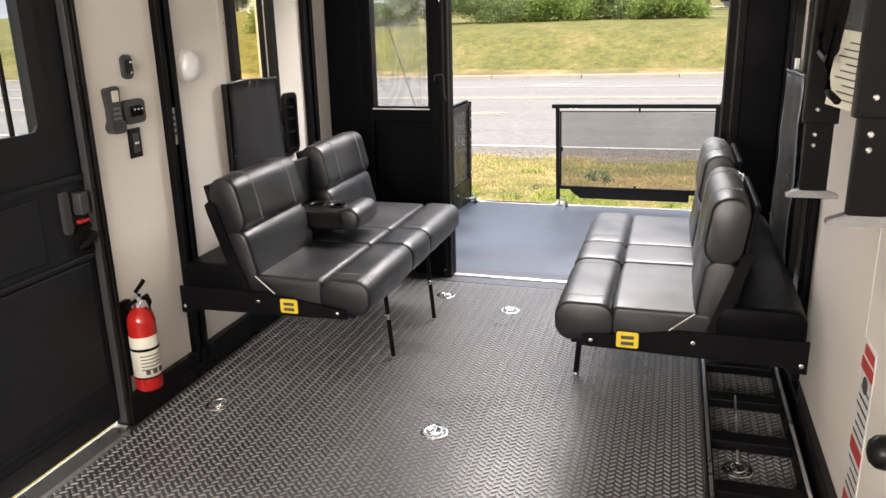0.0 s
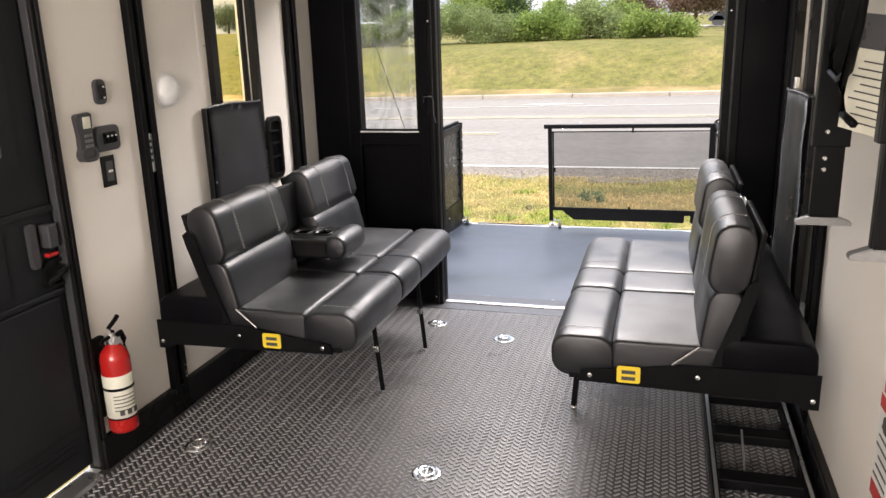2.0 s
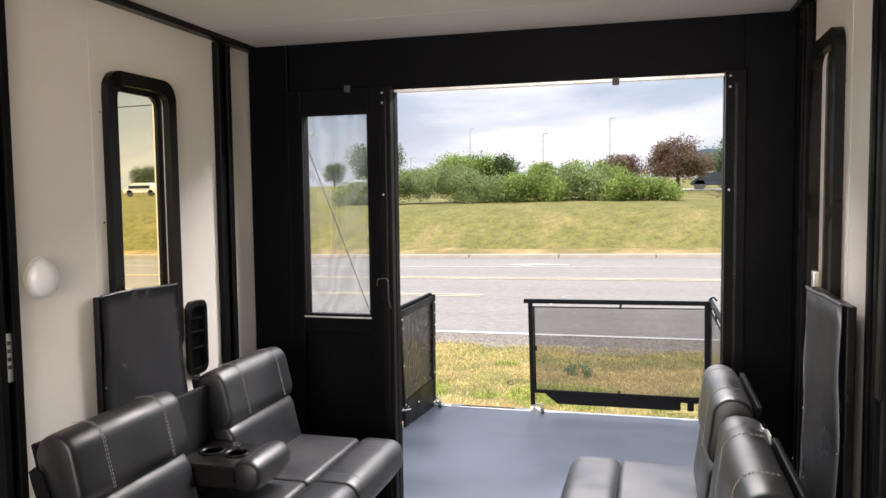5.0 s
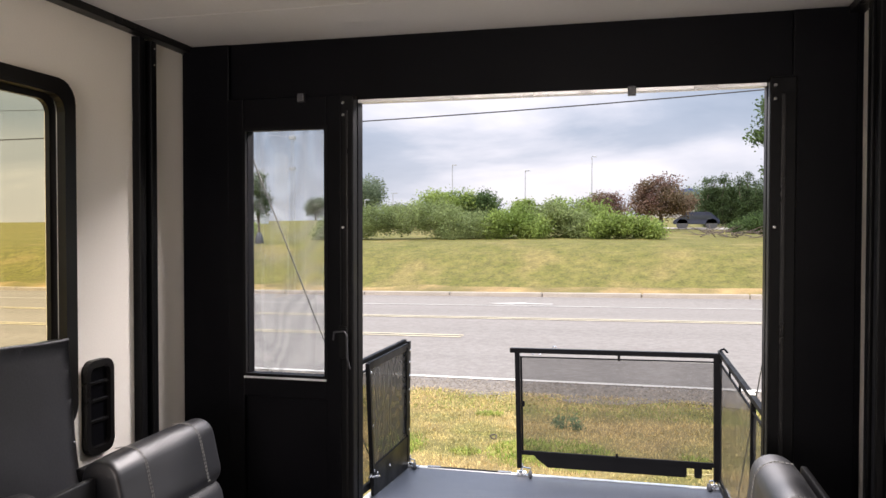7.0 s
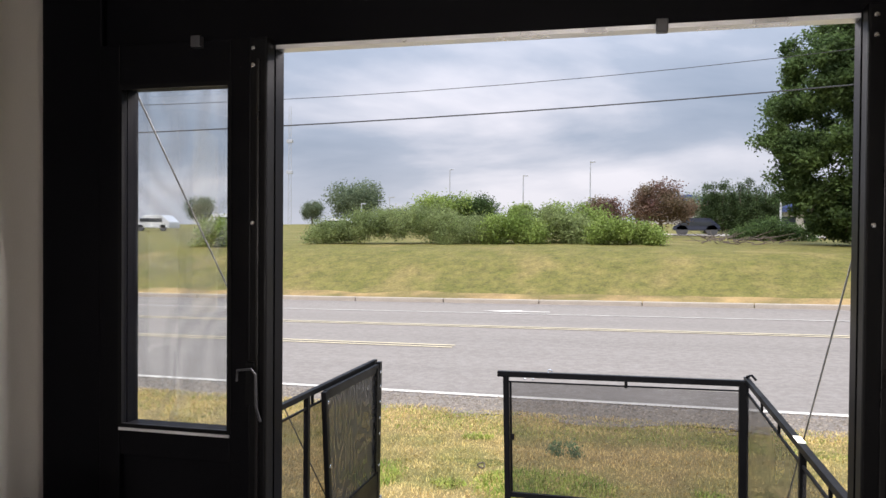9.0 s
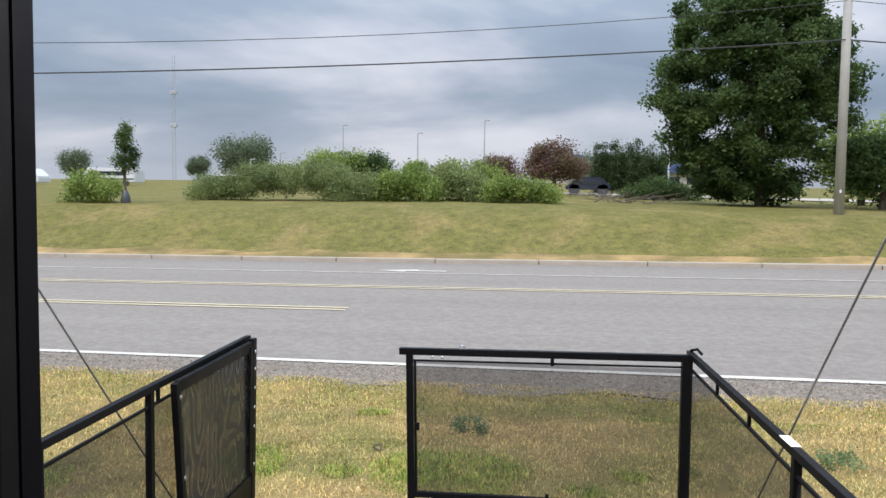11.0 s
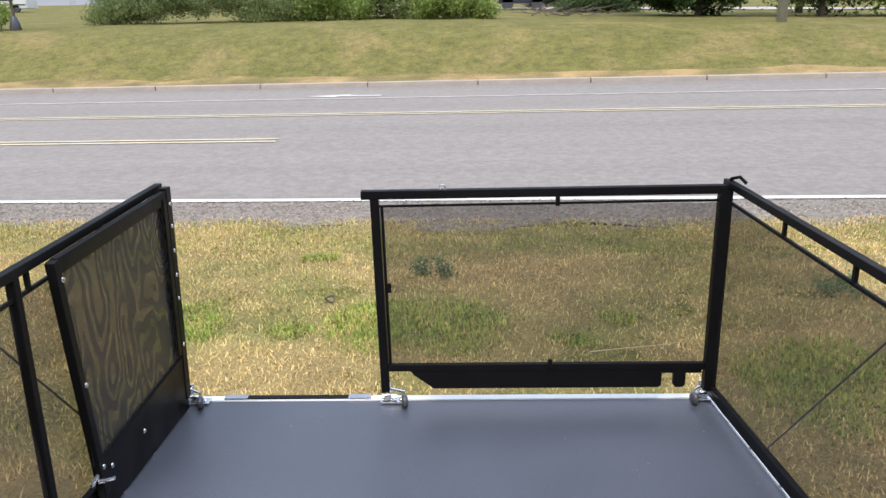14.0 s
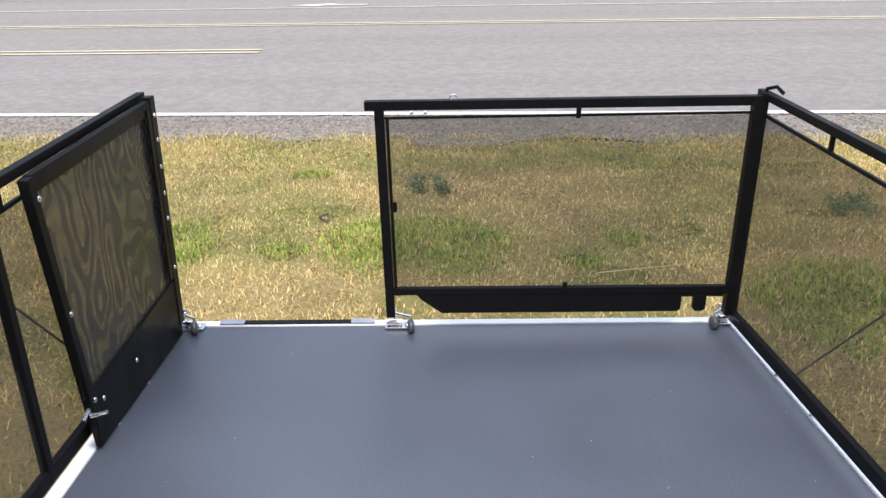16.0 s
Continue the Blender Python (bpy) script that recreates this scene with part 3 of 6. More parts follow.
post("door_post_left", -1.2, OPEN_L - 0.002, YW - 0.05, YW - 0.001, 0.0, OPEN_T + 0.01, "black steel door post beside the rear opening")
post("door_post_right", OPEN_R + 0.002, 0.4, YW - 0.05, YW - 0.001, 0.0, OPEN_T + 0.01, "black steel door post beside the rear opening")
single("trim_header", box(OPEN_L, OPEN_R, YW + 0.0, YW + 0.045, OPEN_T - 0.012, OPEN_T - 0.001), M_ALU, "pale strip under the doorway header", "trim", kind="structure")
for hx, hy in ((-1.36, 2.095), (-0.13, 2.07)):
    single("door_stop", box(hx - 0.014, hx + 0.014, YW - 0.06, YW - 0.036, hy - 0.02, hy + 0.012, 0.003), M_GREY, "small grey plastic stop on the doorway header", "door stop", "stops on the header")
for px in (XL + 0.12, XR - 0.12):
    single("trim_pilaster", box(px - 0.1, px + 0.1, YW - 0.024, YW - 0.004, 0.0, ZC - 0.002, 0.006), M_BLACK, "black vertical pilaster in the rear corner", "trim", kind="structure")

# entry door in the side wall
t = thing("door_1", (XL, 2.5, 0), "black textured entry door with a framed window, closed", "door", kind="structure")
leaf = wall_with_holes("leaf", on_wall(WALL_L, XL - 0.065), DOOR_Y0 + 0.01, DOOR_Y1 - 0.012, 0.03, DOOR_T - 0.01, [(2.2, 2.615, 1.17, 1.9)], 0.035, M_DOOR, "")
adopt(leaf, t)
for k in list(leaf.keys()):
    del leaf[k]
X = XL - 0.03
part("window_surround", ring_plate(rounded(0.52, 0.84, 0.06, cx=2.41, cy=1.535), rounded(0.4, 0.72, 0.03, cx=2.41, cy=1.535), 0.012, on_wall(WALL_L, X)), M_DOOR, t)
g = part("pane", box(X - 0.02, X - 0.016, 2.2, 2.615, 1.17, 1.9), M_GLASS, t, "clear glass pane")
g.visible_shadow = False
part("mullion", box(X - 0.014, X - 0.004, 2.515, 2.53, 1.17, 1.9, 0.002), M_TRIM, t)
part("upper_ledge", box(X, X + 0.02, DOOR_Y0 + 0.03, DOOR_Y1 - 0.02, 0.985, 1.01, 0.006), M_DOOR, t)
part("lower_ledge", box(X, X + 0.018, DOOR_Y0 + 0.03, DOOR_Y1 - 0.02, 0.7, 0.72, 0.006), M_DOOR, t)
part("raised_panel", box(X, X + 0.01, DOOR_Y0 + 0.05, 2.56, 0.74, 0.96, 0.006), M_DOOR, t)
part("bottom_panel", box(X, X + 0.01, DOOR_Y0 + 0.03, DOOR_Y1 - 0.04, 0.2, 0.69, 0.006), M_DOOR, t)
for z in (0.1, 0.125, 0.15):
    part("kick_rib", box(X, X + 0.008, DOOR_Y0 + 0.05, DOOR_Y1 - 0.06, z, z + 0.009, 0.003), M_DOOR, t)
lock = part("lock_plate", plate(rounded(0.035, 0.15, 0.012, cx=2.67, cy=0.885), 0.02, on_wall(WALL_L, X), 0.003), M_GREY, t, "black lock plate with screws")
part("lock_bolt", box(X, X + 0.045, 2.71, 2.75, 0.87, 0.95, 0.006), M_GREY, t)
part("lock_lever", box(X + 0.03, X + 0.05, 2.69, 2.735, 0.845, 0.857, 0.003), M_RED, t, "small red lock lever")
part("pull_recess", ring_plate(rounded(0.1, 0.1, 0.03, cx=2.745, cy=0.775), rounded(0.075, 0.075, 0.02, cx=2.745, cy=0.775), 0.018, on_wall(WALL_L, X)), M_TRIM, t)
part("pull_handle", tube([(X + 0.01, 2.71, 0.75), (X + 0.04, 2.72, 0.77), (X + 0.045, 2.755, 0.79), (X + 0.01, 2.78, 0.79)], 0.011), M_TRIM, t)
t = thing("trim_door_frame", (XL, 2.5, 0), "black ribbed frame round the entry door", "door frame", kind="structure")
for y0, y1 in ((DOOR_Y0 - 0.035, DOOR_Y0 + 0.004), (DOOR_Y1 - 0.004, DOOR_Y1 + 0.035)):
    part("jamb", box(XL - 0.05, XL + 0.016, y0, y1, 0.0, DOOR_T + 0.03, 0.006), M_TRIM, t)
    part("rib", box(XL + 0.016, XL + 0.026, y0 + 0.012, y1 - 0.012, 0.0, DOOR_T + 0.03, 0.004), M_TRIM, t)
    part("seal", box(XL - 0.02, XL + 0.008, y0 - 0.01 if y0 > 2.5 else y1, y0 if y0 > 2.5 else y1 + 0.01, 0.02, DOOR_T, 0.003), M_GREY, t)
part("head", box(XL - 0.05, XL + 0.016, DOOR_Y0 + 0.004, DOOR_Y1 - 0.004, DOOR_T - 0.005, DOOR_T + 0.03, 0.006), M_TRIM, t)
single("trim_door_sill", box(XL - 0.03, XL + 0.05, DOOR_Y0, DOOR_Y1 - 0.05, 0.0, 0.02, 0.004), M_ALU, "worn bright aluminium sill strip of the entry door", "sill", kind="structure")


def track(x, y0, y1, s, plate_at=None, deep=0.034):
    """A black lift channel on a side wall, with a slot and bolts."""
    e = thing("lift_track", (x, (y0 + y1) / 2, 0.06), "black steel bed lift track fixed upright to the wall", "lift track", "lift tracks on the side walls")
    part("channel_back", box(min(x, x + s * 0.012), max(x, x + s * 0.012), y0, y1, 0.06, ZC - 0.03, 0.002), M_STEEL, e)
    third = (y1 - y0) * 0.32
    part("channel_side", box(min(x, x + s * deep), max(x, x + s * deep), y0, y0 + third, 0.06, ZC - 0.03, 0.006), M_STEEL, e)
    part("channel_side", box(min(x, x + s * deep), max(x, x + s * deep), y1 - third, y1, 0.06, ZC - 0.03, 0.006), M_STEEL, e)
    for z in (0.15, 0.17, 0.2, 0.52, 2.2, 2.26):
        part("bolt", lathe([(0.005, 0), (0.005, 0.003), (0.002, 0.005)], (x + s * deep, y1 - third / 2, z), (s, 0, 0), 8), M_CHROME, e)
    if plate_at:
        part("stop_plate", box(min(x + s * .014, x + s * .022), max(x + s * .014, x + s * .022), y0 + third, y1 - third, plate_at - 0.07, plate_at + 0.08, 0.001), M_ALU, e, "perforated bright stop plate")
        for k in range(4):
            part("stop_notch", box(min(x + s * .022, x + s * .024), max(x + s * .022, x + s * .024), y0 + third + .012, y1 - third - .008, plate_at - 0.03 + k * 0.025, plate_at - 0.018 + k * 0.025), M_INK, e)
    return e


track(XL, 3.238, 3.325, 1, 1.1)
track(XL, 4.52, 4.625, 1)
track(XR, 3.57, 3.68, -1, deep=0.028)
track(XR, 4.56, 4.68, -1)


# ---- sofas ----
def sofa(x_front, s, y0, label, arm_down):
    """A wall-hung fold-out bench: s = +1 when the wall lies towards +x. d is measured from the front edge to the wall."""
    e = thing("sofa_bench", (x_front + s * 0.4, y0 + 0.67, 0), label, "sofa", "pair of folding benches")

    def X(d):
        return x_front + s * d

    def pad(name, d0, d1, ya, yb, z0, z1, r, puff, lean=0.0, pivot=(0, 0), lab="", m=M_LEATHER):
        xs = sorted((X(d0), X(d1)))
        bm = bolster((xs[0], ya, z0), (xs[1], yb, z1), r, puff, 0.009, 0.0022)
        if lean:
            c = Matrix.Translation((X(pivot[0]), 0, pivot[1]))
            bmesh.ops.transform(bm, matrix=c @ Matrix.Rotation(radians(lean) * s, 4, "Y") @ c.inverted(), verts=bm.verts)
        return part(name, bm, m, e, lab, smooth=True)

    cuts = [y0, y0 + 0.535, y0 + 0.80, y0 + 1.335]
    turn = 13.0 if s < 0 else 7.0
    pv = (0.47, 0.5)
    pivot_m = Matrix.Translation((X(pv[0]), 0, pv[1])) @ Matrix.Rotation(radians(turn) * s, 4, "Y") @ Matrix.Translation((-X(pv[0]), 0, -pv[1]))
    for k, (ya, yb) in enumerate(zip(cuts, cuts[1:])):
        front = pad("front_cushion", 0.0, 0.205, ya + 0.002, yb - 0.002, 0.4, 0.545, 0.058, 0.004)
        seat = pad("seat_cushion", 0.2, 0.53, ya + 0.002, yb - 0.002, 0.42, 0.538, 0.02, 0.004)
        if k != 1:
            # stitched lines that run over the front roll
            for f in (0.14, 0.86):
                y = ya + (yb - ya) * f
                path = [(0.06 - 0.0625 * math.cos(w), 0.485 + 0.0655 * math.sin(w)) for w in [radians(9 * q - 25) for q in range(13)]] + [(0.06 + 0.012 * q, 0.551) for q in range(1, 10)]
                bm = None
                for (d1, z1), (d2, z2) in zip(path, path[1:]):
                    p, q = Vector((X(d1), y, z1)), Vector((X(d2), y, z2))
                    bm = rod(p, p + (q - p) * 0.65, 0.0011, sides=4, bm=bm)
                st = part("stitching", bm, M_STITCH, front, "pale stitched seam")
                st.matrix_parent_inverse = Matrix.Identity(4)
        if k == 1:
            continue
        lower = pad("lower_back_cushion", 0.465, 0.58, ya + 0.004, yb - 0.004, 0.495, 0.735, 0.055, 0.006, turn, pv)
        head = pad("headrest_cushion", 0.45, 0.573, ya + 0.004, yb - 0.004, 0.715, 0.945, 0.058, 0.004, turn, pv)
        for f in (0.25, 0.8):
            y = ya + (yb - ya) * f
            bm = None
            for off in (-0.004, 0.004):
                # the seam runs up the face and over the top of the headrest
                path = [(0.4445, 0.74 + 0.147 * q / 12) for q in range(13)] + [(0.508 - 0.0635 * math.cos(w), 0.887 + 0.064 * math.sin(w)) for w in [radians(9 * q) for q in range(1, 11)]] + [(0.508 + 0.012 * q, 0.951) for q in range(1, 4)]
                for (d1, z1), (d2, z2) in list(zip(path, path[1:])):
                    a, b = Vector((X(d1), y + off, z1)), Vector((X(d2), y + off, z2))
                    bm = rod(pivot_m @ a, pivot_m @ (a + (b - a) * 0.65), 0.0011, sides=4, bm=bm)
            st = part("stitching", bm, M_STITCH, head, "pale double stitched seam")
            st.matrix_parent_inverse = Matrix.Identity(4)
    ym0, ym1 = cuts[1] + 0.006, cuts[2] - 0.006
    if arm_down:
        arm = pad("armrest", 0.26, 0.36, ym0, ym1, 0.585, 0.69, 0.045, 0.006, lab="padded end of the folded-down armrest")
        tray = part("cup_tray", box(*sorted((X(0.33), X(0.58))), ym0, ym1, 0.59, 0.672, 0.012), M_TRIM, e, "black plastic cup holder tray")
        for d in (0.41, 0.51):
            rim = part("cup_holder", lathe([(0.043, 0.0), (0.047, 0.004), (0.043, 0.007), (0.037, 0.005), (0.035, -0.001), (0.03, -0.0005)], (X(d), (ym0 + ym1) / 2, 0.672), sides=20), M_TRIM, e, smooth=True)
        part("arm_hinge", bar((X(0.52), ym0 + 0.03, 0.6), (X(0.6), ym0 + 0.03, 0.54), 0.02, 0.03), M_STEEL, e)
        part("mid_back_panel", box(*sorted((X(0.6), X(0.62))), ym0, ym1, 0.5, 0.88, 0.004), M_LEATHER, e)
    else:
        pad("middle_back_cushion", 0.475, 0.6, ym0, ym1, 0.5, 0.9, 0.05, 0.01, turn, pv)
    # steel frame, end plates, legs
    for y in (y0 - 0.012, cuts[3] + 0.004):
        outline = [(0.09, 0.392), (0.76, 0.378), (0.79, 0.36), (0.83, 0.36), (0.83, 0.475), (0.6, 0.475), (0.42, 0.475), (0.3, 0.455), (0.1, 0.43)]
        place = Matrix(((s, 0, 0, x_front), (0, 0, 1, y), (0, 1, 0, 0), (0, 0, 0, 1)))
        part("end_plate", plate(outline, 0.008, place, 0.0), M_STEEL, e)
    part("seat_pan", box(*sorted((X(0.06), X(0.8))), y0, cuts[3], 0.395, 0.415, 0.003), M_STEEL, e)
    rx = sorted((X(0.53), X(0.82)))
    part("rear_box", bolster((rx[0], y0 - 0.006, 0.415), (rx[1], cuts[3], 0.575), 0.05, 0.003, 0.012, 0.003), M_BLACK, e, "black vinyl covered rear box", True)
    for ya, yb in ((cuts[0], cuts[1]), (cuts[2], cuts[3])):
        for y in (ya + 0.015, yb - 0.04):
            arm_o = [(0.51, 0.48), (0.56, 0.47), (0.665, 0.78), (0.675, 0.82), (0.655, 0.835), (0.63, 0.82), (0.585, 0.69)] if s < 0 else [(0.51, 0.48), (0.56, 0.47), (0.63, 0.72), (0.635, 0.75), (0.62, 0.765), (0.6, 0.75), (0.57, 0.66)]
            place = Matrix(((s, 0, 0, x_front), (0, 0, 1, y - (0.02 if y < ya + 0.1 else -0.03)), (0, 1, 0, 0), (0, 0, 0, 1)))
            part("recline_arm", plate(arm_o, 0.008, place), M_STEEL, e)
        xs = sorted((X(0.578), X(0.596)))
        bm = box(xs[0], xs[1], ya + 0.02, yb - 0.02, 0.5, 0.93, 0.006)
        bmesh.ops.transform(bm, matrix=pivot_m, verts=bm.verts)
        part("back_board", bm, M_STEEL, e)
    if s > 0:
        part("care_tag", box(*sorted((X(0.632), X(0.636))), cuts[1] + 0.03, cuts[1] + 0.09, 0.84, 0.9), M_WHITE, e, "white care tag behind the headrest")
        part("belt_buckle", box(*sorted((X(0.62), X(0.635))), cuts[1] + 0.1, cuts[1] + 0.15, 0.8, 0.9, 0.003), M_CHROME, e, "bright belt buckle")
    part("recline_strut", rod((X(0.47), y0 - 0.02, 0.545), (X(0.39), y0 - 0.02, 0.478), 0.004), M_CHROME, e, "thin bright recline strut")
    for d, z in ((0.13, 0.415), (0.47, 0.437), (0.81, 0.39)):
        part("bolt", lathe([(0.008, 0), (0.008, 0.004), (0.004, 0.006)], (X(d), y0 - 0.012, z), (0, -1, 0), 10), M_CHROME, e)
    d0 = 0.335 if s < 0 else 0.255
    tag = part("warning_tag", plate(rounded(0.075, 0.058, 0.008, cx=X(d0), cy=0.428), 0.002, on_wall(WALL_B, 0, y0 - 0.0125)), M_YELLOW, e, "yellow warning sticker with dark print")
    for z in (0.437, 0.415):
        q = part("print_bar", box(X(d0) - 0.022, X(d0) + 0.022, y0 - 0.0165, y0 - 0.0147, z - 0.006, z + 0.006), M_INK, tag)
        q.matrix_parent_inverse = Matrix.Identity(4)
    ld, ly = (0.1, 0.5) if s < 0 else (0.02, 0.56)
    for y, ld in ((y0 + ly - 0.01, ld), (y0 + ly + 0.49, ld - (0.044 if s < 0 else 0.0))):
        leg = part("leg", bar((X(ld + 0.03), y, 0.4), (X(ld), y + 0.01, 0.012), 0.02, 0.02), M_STEEL, e)
        for nm, bm, mm in (("foot", lathe([(0.012, 0), (0.013, 0.004), (0.011, 0.014)], (X(ld), y + 0.01, 0.0), sides=10), M_CHROME), ("leg_clip", box(X(ld + 0.015) - .012, X(ld + 0.015) + .012, y - .018, y - .009, 0.2, 0.225, 0.002), M_CHROME)):
            q = part(nm, bm, mm, leg)
            q.matrix_parent_inverse = Matrix.Identity(4)
    return e


sofa(-1.0, -1, 3.13, "black leather two-seat folding bench with armrest lowered", True)
sofa(-0.285, 1, 3.1, "black leather two-seat folding bench on steel legs", False)

# ---- the patio deck ----
def deck_z(y):
    return -0.03 - 0.0667 * (y - 5.0)


DX0, DX1, DY0, DY1 = -1.81, 0.525, 5.01, 7.7
deck = thing("patio_deck", (-0.65, 6.3, -0.12), "dark grey fold-down patio deck with white metal edges", "patio deck", kind="structure")


def slab(x0, x1, y0, y1, up, down, bevel=0.004):
    bm = box(x0, x1, y0, y1, -down, up, bevel)
    for v in bm.verts:
        v.co.z += deck_z(v.co.y)
    return bm


part("deck_surface", slab(DX0 + 0.045, DX1 - 0.045, DY0, DY1 - 0.045, 0.0, 0.06), M_DECK, deck)
part("edge_trim", slab(DX0, DX0 + 0.044, DY0, DY1, 0.006, 0.07), M_WHITE, deck, "white metal edge trim")
part("edge_trim", slab(DX1 - 0.044, DX1, DY0, DY1, 0.006, 0.07), M_WHITE, deck, "white metal edge trim")
part("edge_trim", slab(DX0 + 0.045, DX1 - 0.045, DY1 - 0.044, DY1, 0.006, 0.07), M_WHITE, deck, "white metal edge trim")
part("hinge_strip", slab(OPEN_L, OPEN_R, DY0 - 0.003, DY0 + 0.035, 0.012, 0.02, 0.002), M_ALU, deck, "bright hinge strip")
for bx in (-0.95, -0.55):
    part("hinge_bolt", lathe([(0.02, 0), (0.02, 0.005), (0.01, 0.009)], (bx, DY0 + 0.07, deck_z(DY0 + 0.07)), sides=12), M_ALU, deck)
s_rng = random.Random(21)
s_pts, s_faces = [], []
for k in range(70):
    sx, sy, r = s_rng.uniform(DX0 + 0.1, DX1 - 0.1), s_rng.uniform(DY0 + 0.1, DY1 - 0.1), s_rng.uniform(0.0006, 0.0022)
    n = len(s_pts)
    s_pts += [(sx + r * math.cos(a), sy + r * math.sin(a), deck_z(sy + r * math.sin(a)) + 0.002) for a in (0.2, 1.5, 3.0, 4.4)]
    s_faces.append((n, n + 1, n + 2, n + 3))
s_data = bpy.data.meshes.new("deck_specks")
s_data.from_pydata(s_pts, [], s_faces)
s_data.materials.append(M_WHITE)
adopt(new("deck_specks", s_data), deck)["kind"] = "stuff"
RAIL_T = 0.752


def screen_panel(parent, name, a, b, z0a, z0b, z1, mat, lab):
    """A taut screen between two upright edges a and b (x, y), slightly sagging."""
    us, vs = [i / 10 for i in range(11)], [i / 6 for i in range(7)]

    def place(u, v):
        x, y = a[0] + (b[0] - a[0]) * u, a[1] + (b[1] - a[1]) * u
        z0 = z0a + (z0b - z0a) * u
        dip = 0.006 * noise.noise(Vector((x * 3, y * 3, v * 4)))
        nx, ny = (b[1] - a[1]), -(b[0] - a[0])
        return x + nx * dip, y + ny * dip, z0 + (z1 - z0) * v
    q = part(name, grid_sheet(us, vs, place), mat, parent, lab, smooth=True)
    return q


def caster(x, y, parent, bracket=(0.07, 0.0)):
    z = deck_z(y)
    part("swivel_bolt", lathe([(0.011, 0), (0.011, 0.006), (0.006, 0.011)], (x + 0.055, y - 0.012, z + 0.015), sides=10), M_CHROME, parent)
    part("hinge_knuckle", rod((x - 0.028, y - 0.012, z + 0.03), (x + 0.034, y - 0.012, z + 0.03), 0.013), M_CHROME, parent)
    part("socket_plate", box(x - 0.035, x + 0.075, y - 0.03, y + 0.02, z + 0.007, z + 0.015, 0.002), M_CHROME, parent, "zinc plated socket plate")
    part("socket_pin", rod((x, y, z + 0.012), (x, y, z + 0.09), 0.009), M_CHROME, parent)
    part("caster_wheel", lathe([(0.006, -0.013), (0.022, -0.012), (0.028, -0.006), (0.028, 0.006), (0.022, 0.012), (0.006, 0.013)], (x + bracket[0] - 0.02, y - 0.055, z + 0.032), (1, 0.2, 0), 16), M_GREY, parent, "small caster wheel", True)
    part("caster_fork", tube([(x, y - 0.01, z + 0.07), (x + bracket[0] - 0.02, y - 0.045, z + 0.072), (x + bracket[0] - 0.02, y - 0.05, z + 0.03)], 0.006), M_CHROME, parent)


def side_rail(x, s, label, extra):
    e = thing("deck_railing", (x, 6.3, deck_z(6.3)), label, "railing", "railings round the deck")
    ya, yb = 5.06, 7.64
    part("top_rail", bar((x, ya, RAIL_T), (x, yb, RAIL_T), 0.028, 0.028), M_STEEL, e)
    part("bottom_rail", bar((x, ya, deck_z(ya) + 0.07), (x, yb, deck_z(yb) + 0.07), 0.025, 0.045), M_STEEL, e)
    part("screen_rail", bar((x, ya, RAIL_T - 0.07), (x, yb, RAIL_T - 0.07), 0.012, 0.012), M_STEEL, e)
    ups = (ya + 0.015, 5.85, 6.55, yb - 0.015) if extra else (ya + 0.015, 6.13, yb - 0.015)
    for y in ups:
        part("post", bar((x, y, deck_z(y) + 0.05), (x, y, RAIL_T), 0.026, 0.03, side=(0, 1, 0)), M_STEEL, e)
    for y in (5.3, 5.7, 6.62, 7.08):
        part("screen_clip", box(x - 0.006, x + 0.006, y - 0.008, y + 0.008, RAIL_T - 0.075, RAIL_T - 0.012, 0.002), M_STEEL, e)
    screen_panel(e, "screen", (x - s * 0.0, ya + 0.03), (x, yb - 0.03), deck_z(ya) + 0.09, deck_z(yb) + 0.09, RAIL_T - 0.07, M_SCREEN_SIDE, "black woven privacy screen")
    for y in (7.19, 6.92, 6.3, 5.65):
        part("rail_socket", lathe([(0.016, 0), (0.016, 0.008), (0.011, 0.01), (0.011, 0.03), (0.007, 0.036)], (x + 0.032, y, deck_z(y) + 0.002), sides=10), M_CHROME, e)
    return e


rail_l = side_rail(-1.79, -1, "black steel deck railing with woven privacy screen", True)
rail_r = side_rail(0.465, 1, "black steel deck railing with woven privacy screen", False)
caster(-1.75, 7.64, rail_l)
caster(0.44, 7.65, rail_r, (-0.02, 0))
# the door of the railing, folded flat against its side
fold = thing("folded_gate", (-1.75, 7.1, -0.1), "black framed screen gate folded back against the railing", "gate", "gates of the deck")
fx = -1.752
part("gate_post", bar((fx, 6.78, deck_z(6.78) + 0.08), (fx, 6.69, RAIL_T - 0.01), 0.028, 0.034, side=(0, 1, 0)), M_STEEL, fold)
part("gate_post", bar((fx, 7.57, deck_z(7.57) + 0.06), (fx, 7.6, RAIL_T + 0.005), 0.028, 0.05, side=(0, 1, 0)), M_STEEL, fold)
part("gate_rail", bar((fx, 6.7, RAIL_T - 0.03), (fx, 7.58, RAIL_T - 0.03), 0.022, 0.05), M_STEEL, fold)
part("kick_panel", plate([(6.77, deck_z(6.77) + 0.012), (7.57, deck_z(7.57) + 0.012), (7.57, 0.055), (6.75, 0.055)], 0.02, on_wall(WALL_L, fx - 0.01), 0.002), M_STEEL, fold)
part("slide_strip", bar((fx + 0.013, 7.525, 0.07), (fx + 0.013, 7.545, RAIL_T - 0.03), 0.006, 0.035, side=(0, 1, 0)), M_STEEL, fold)
screen_panel(fold, "screen", (fx, 6.74), (fx, 7.57), 0.05, 0.05, RAIL_T - 0.055, M_SCREEN2, "doubled black screen with rippling sheen")
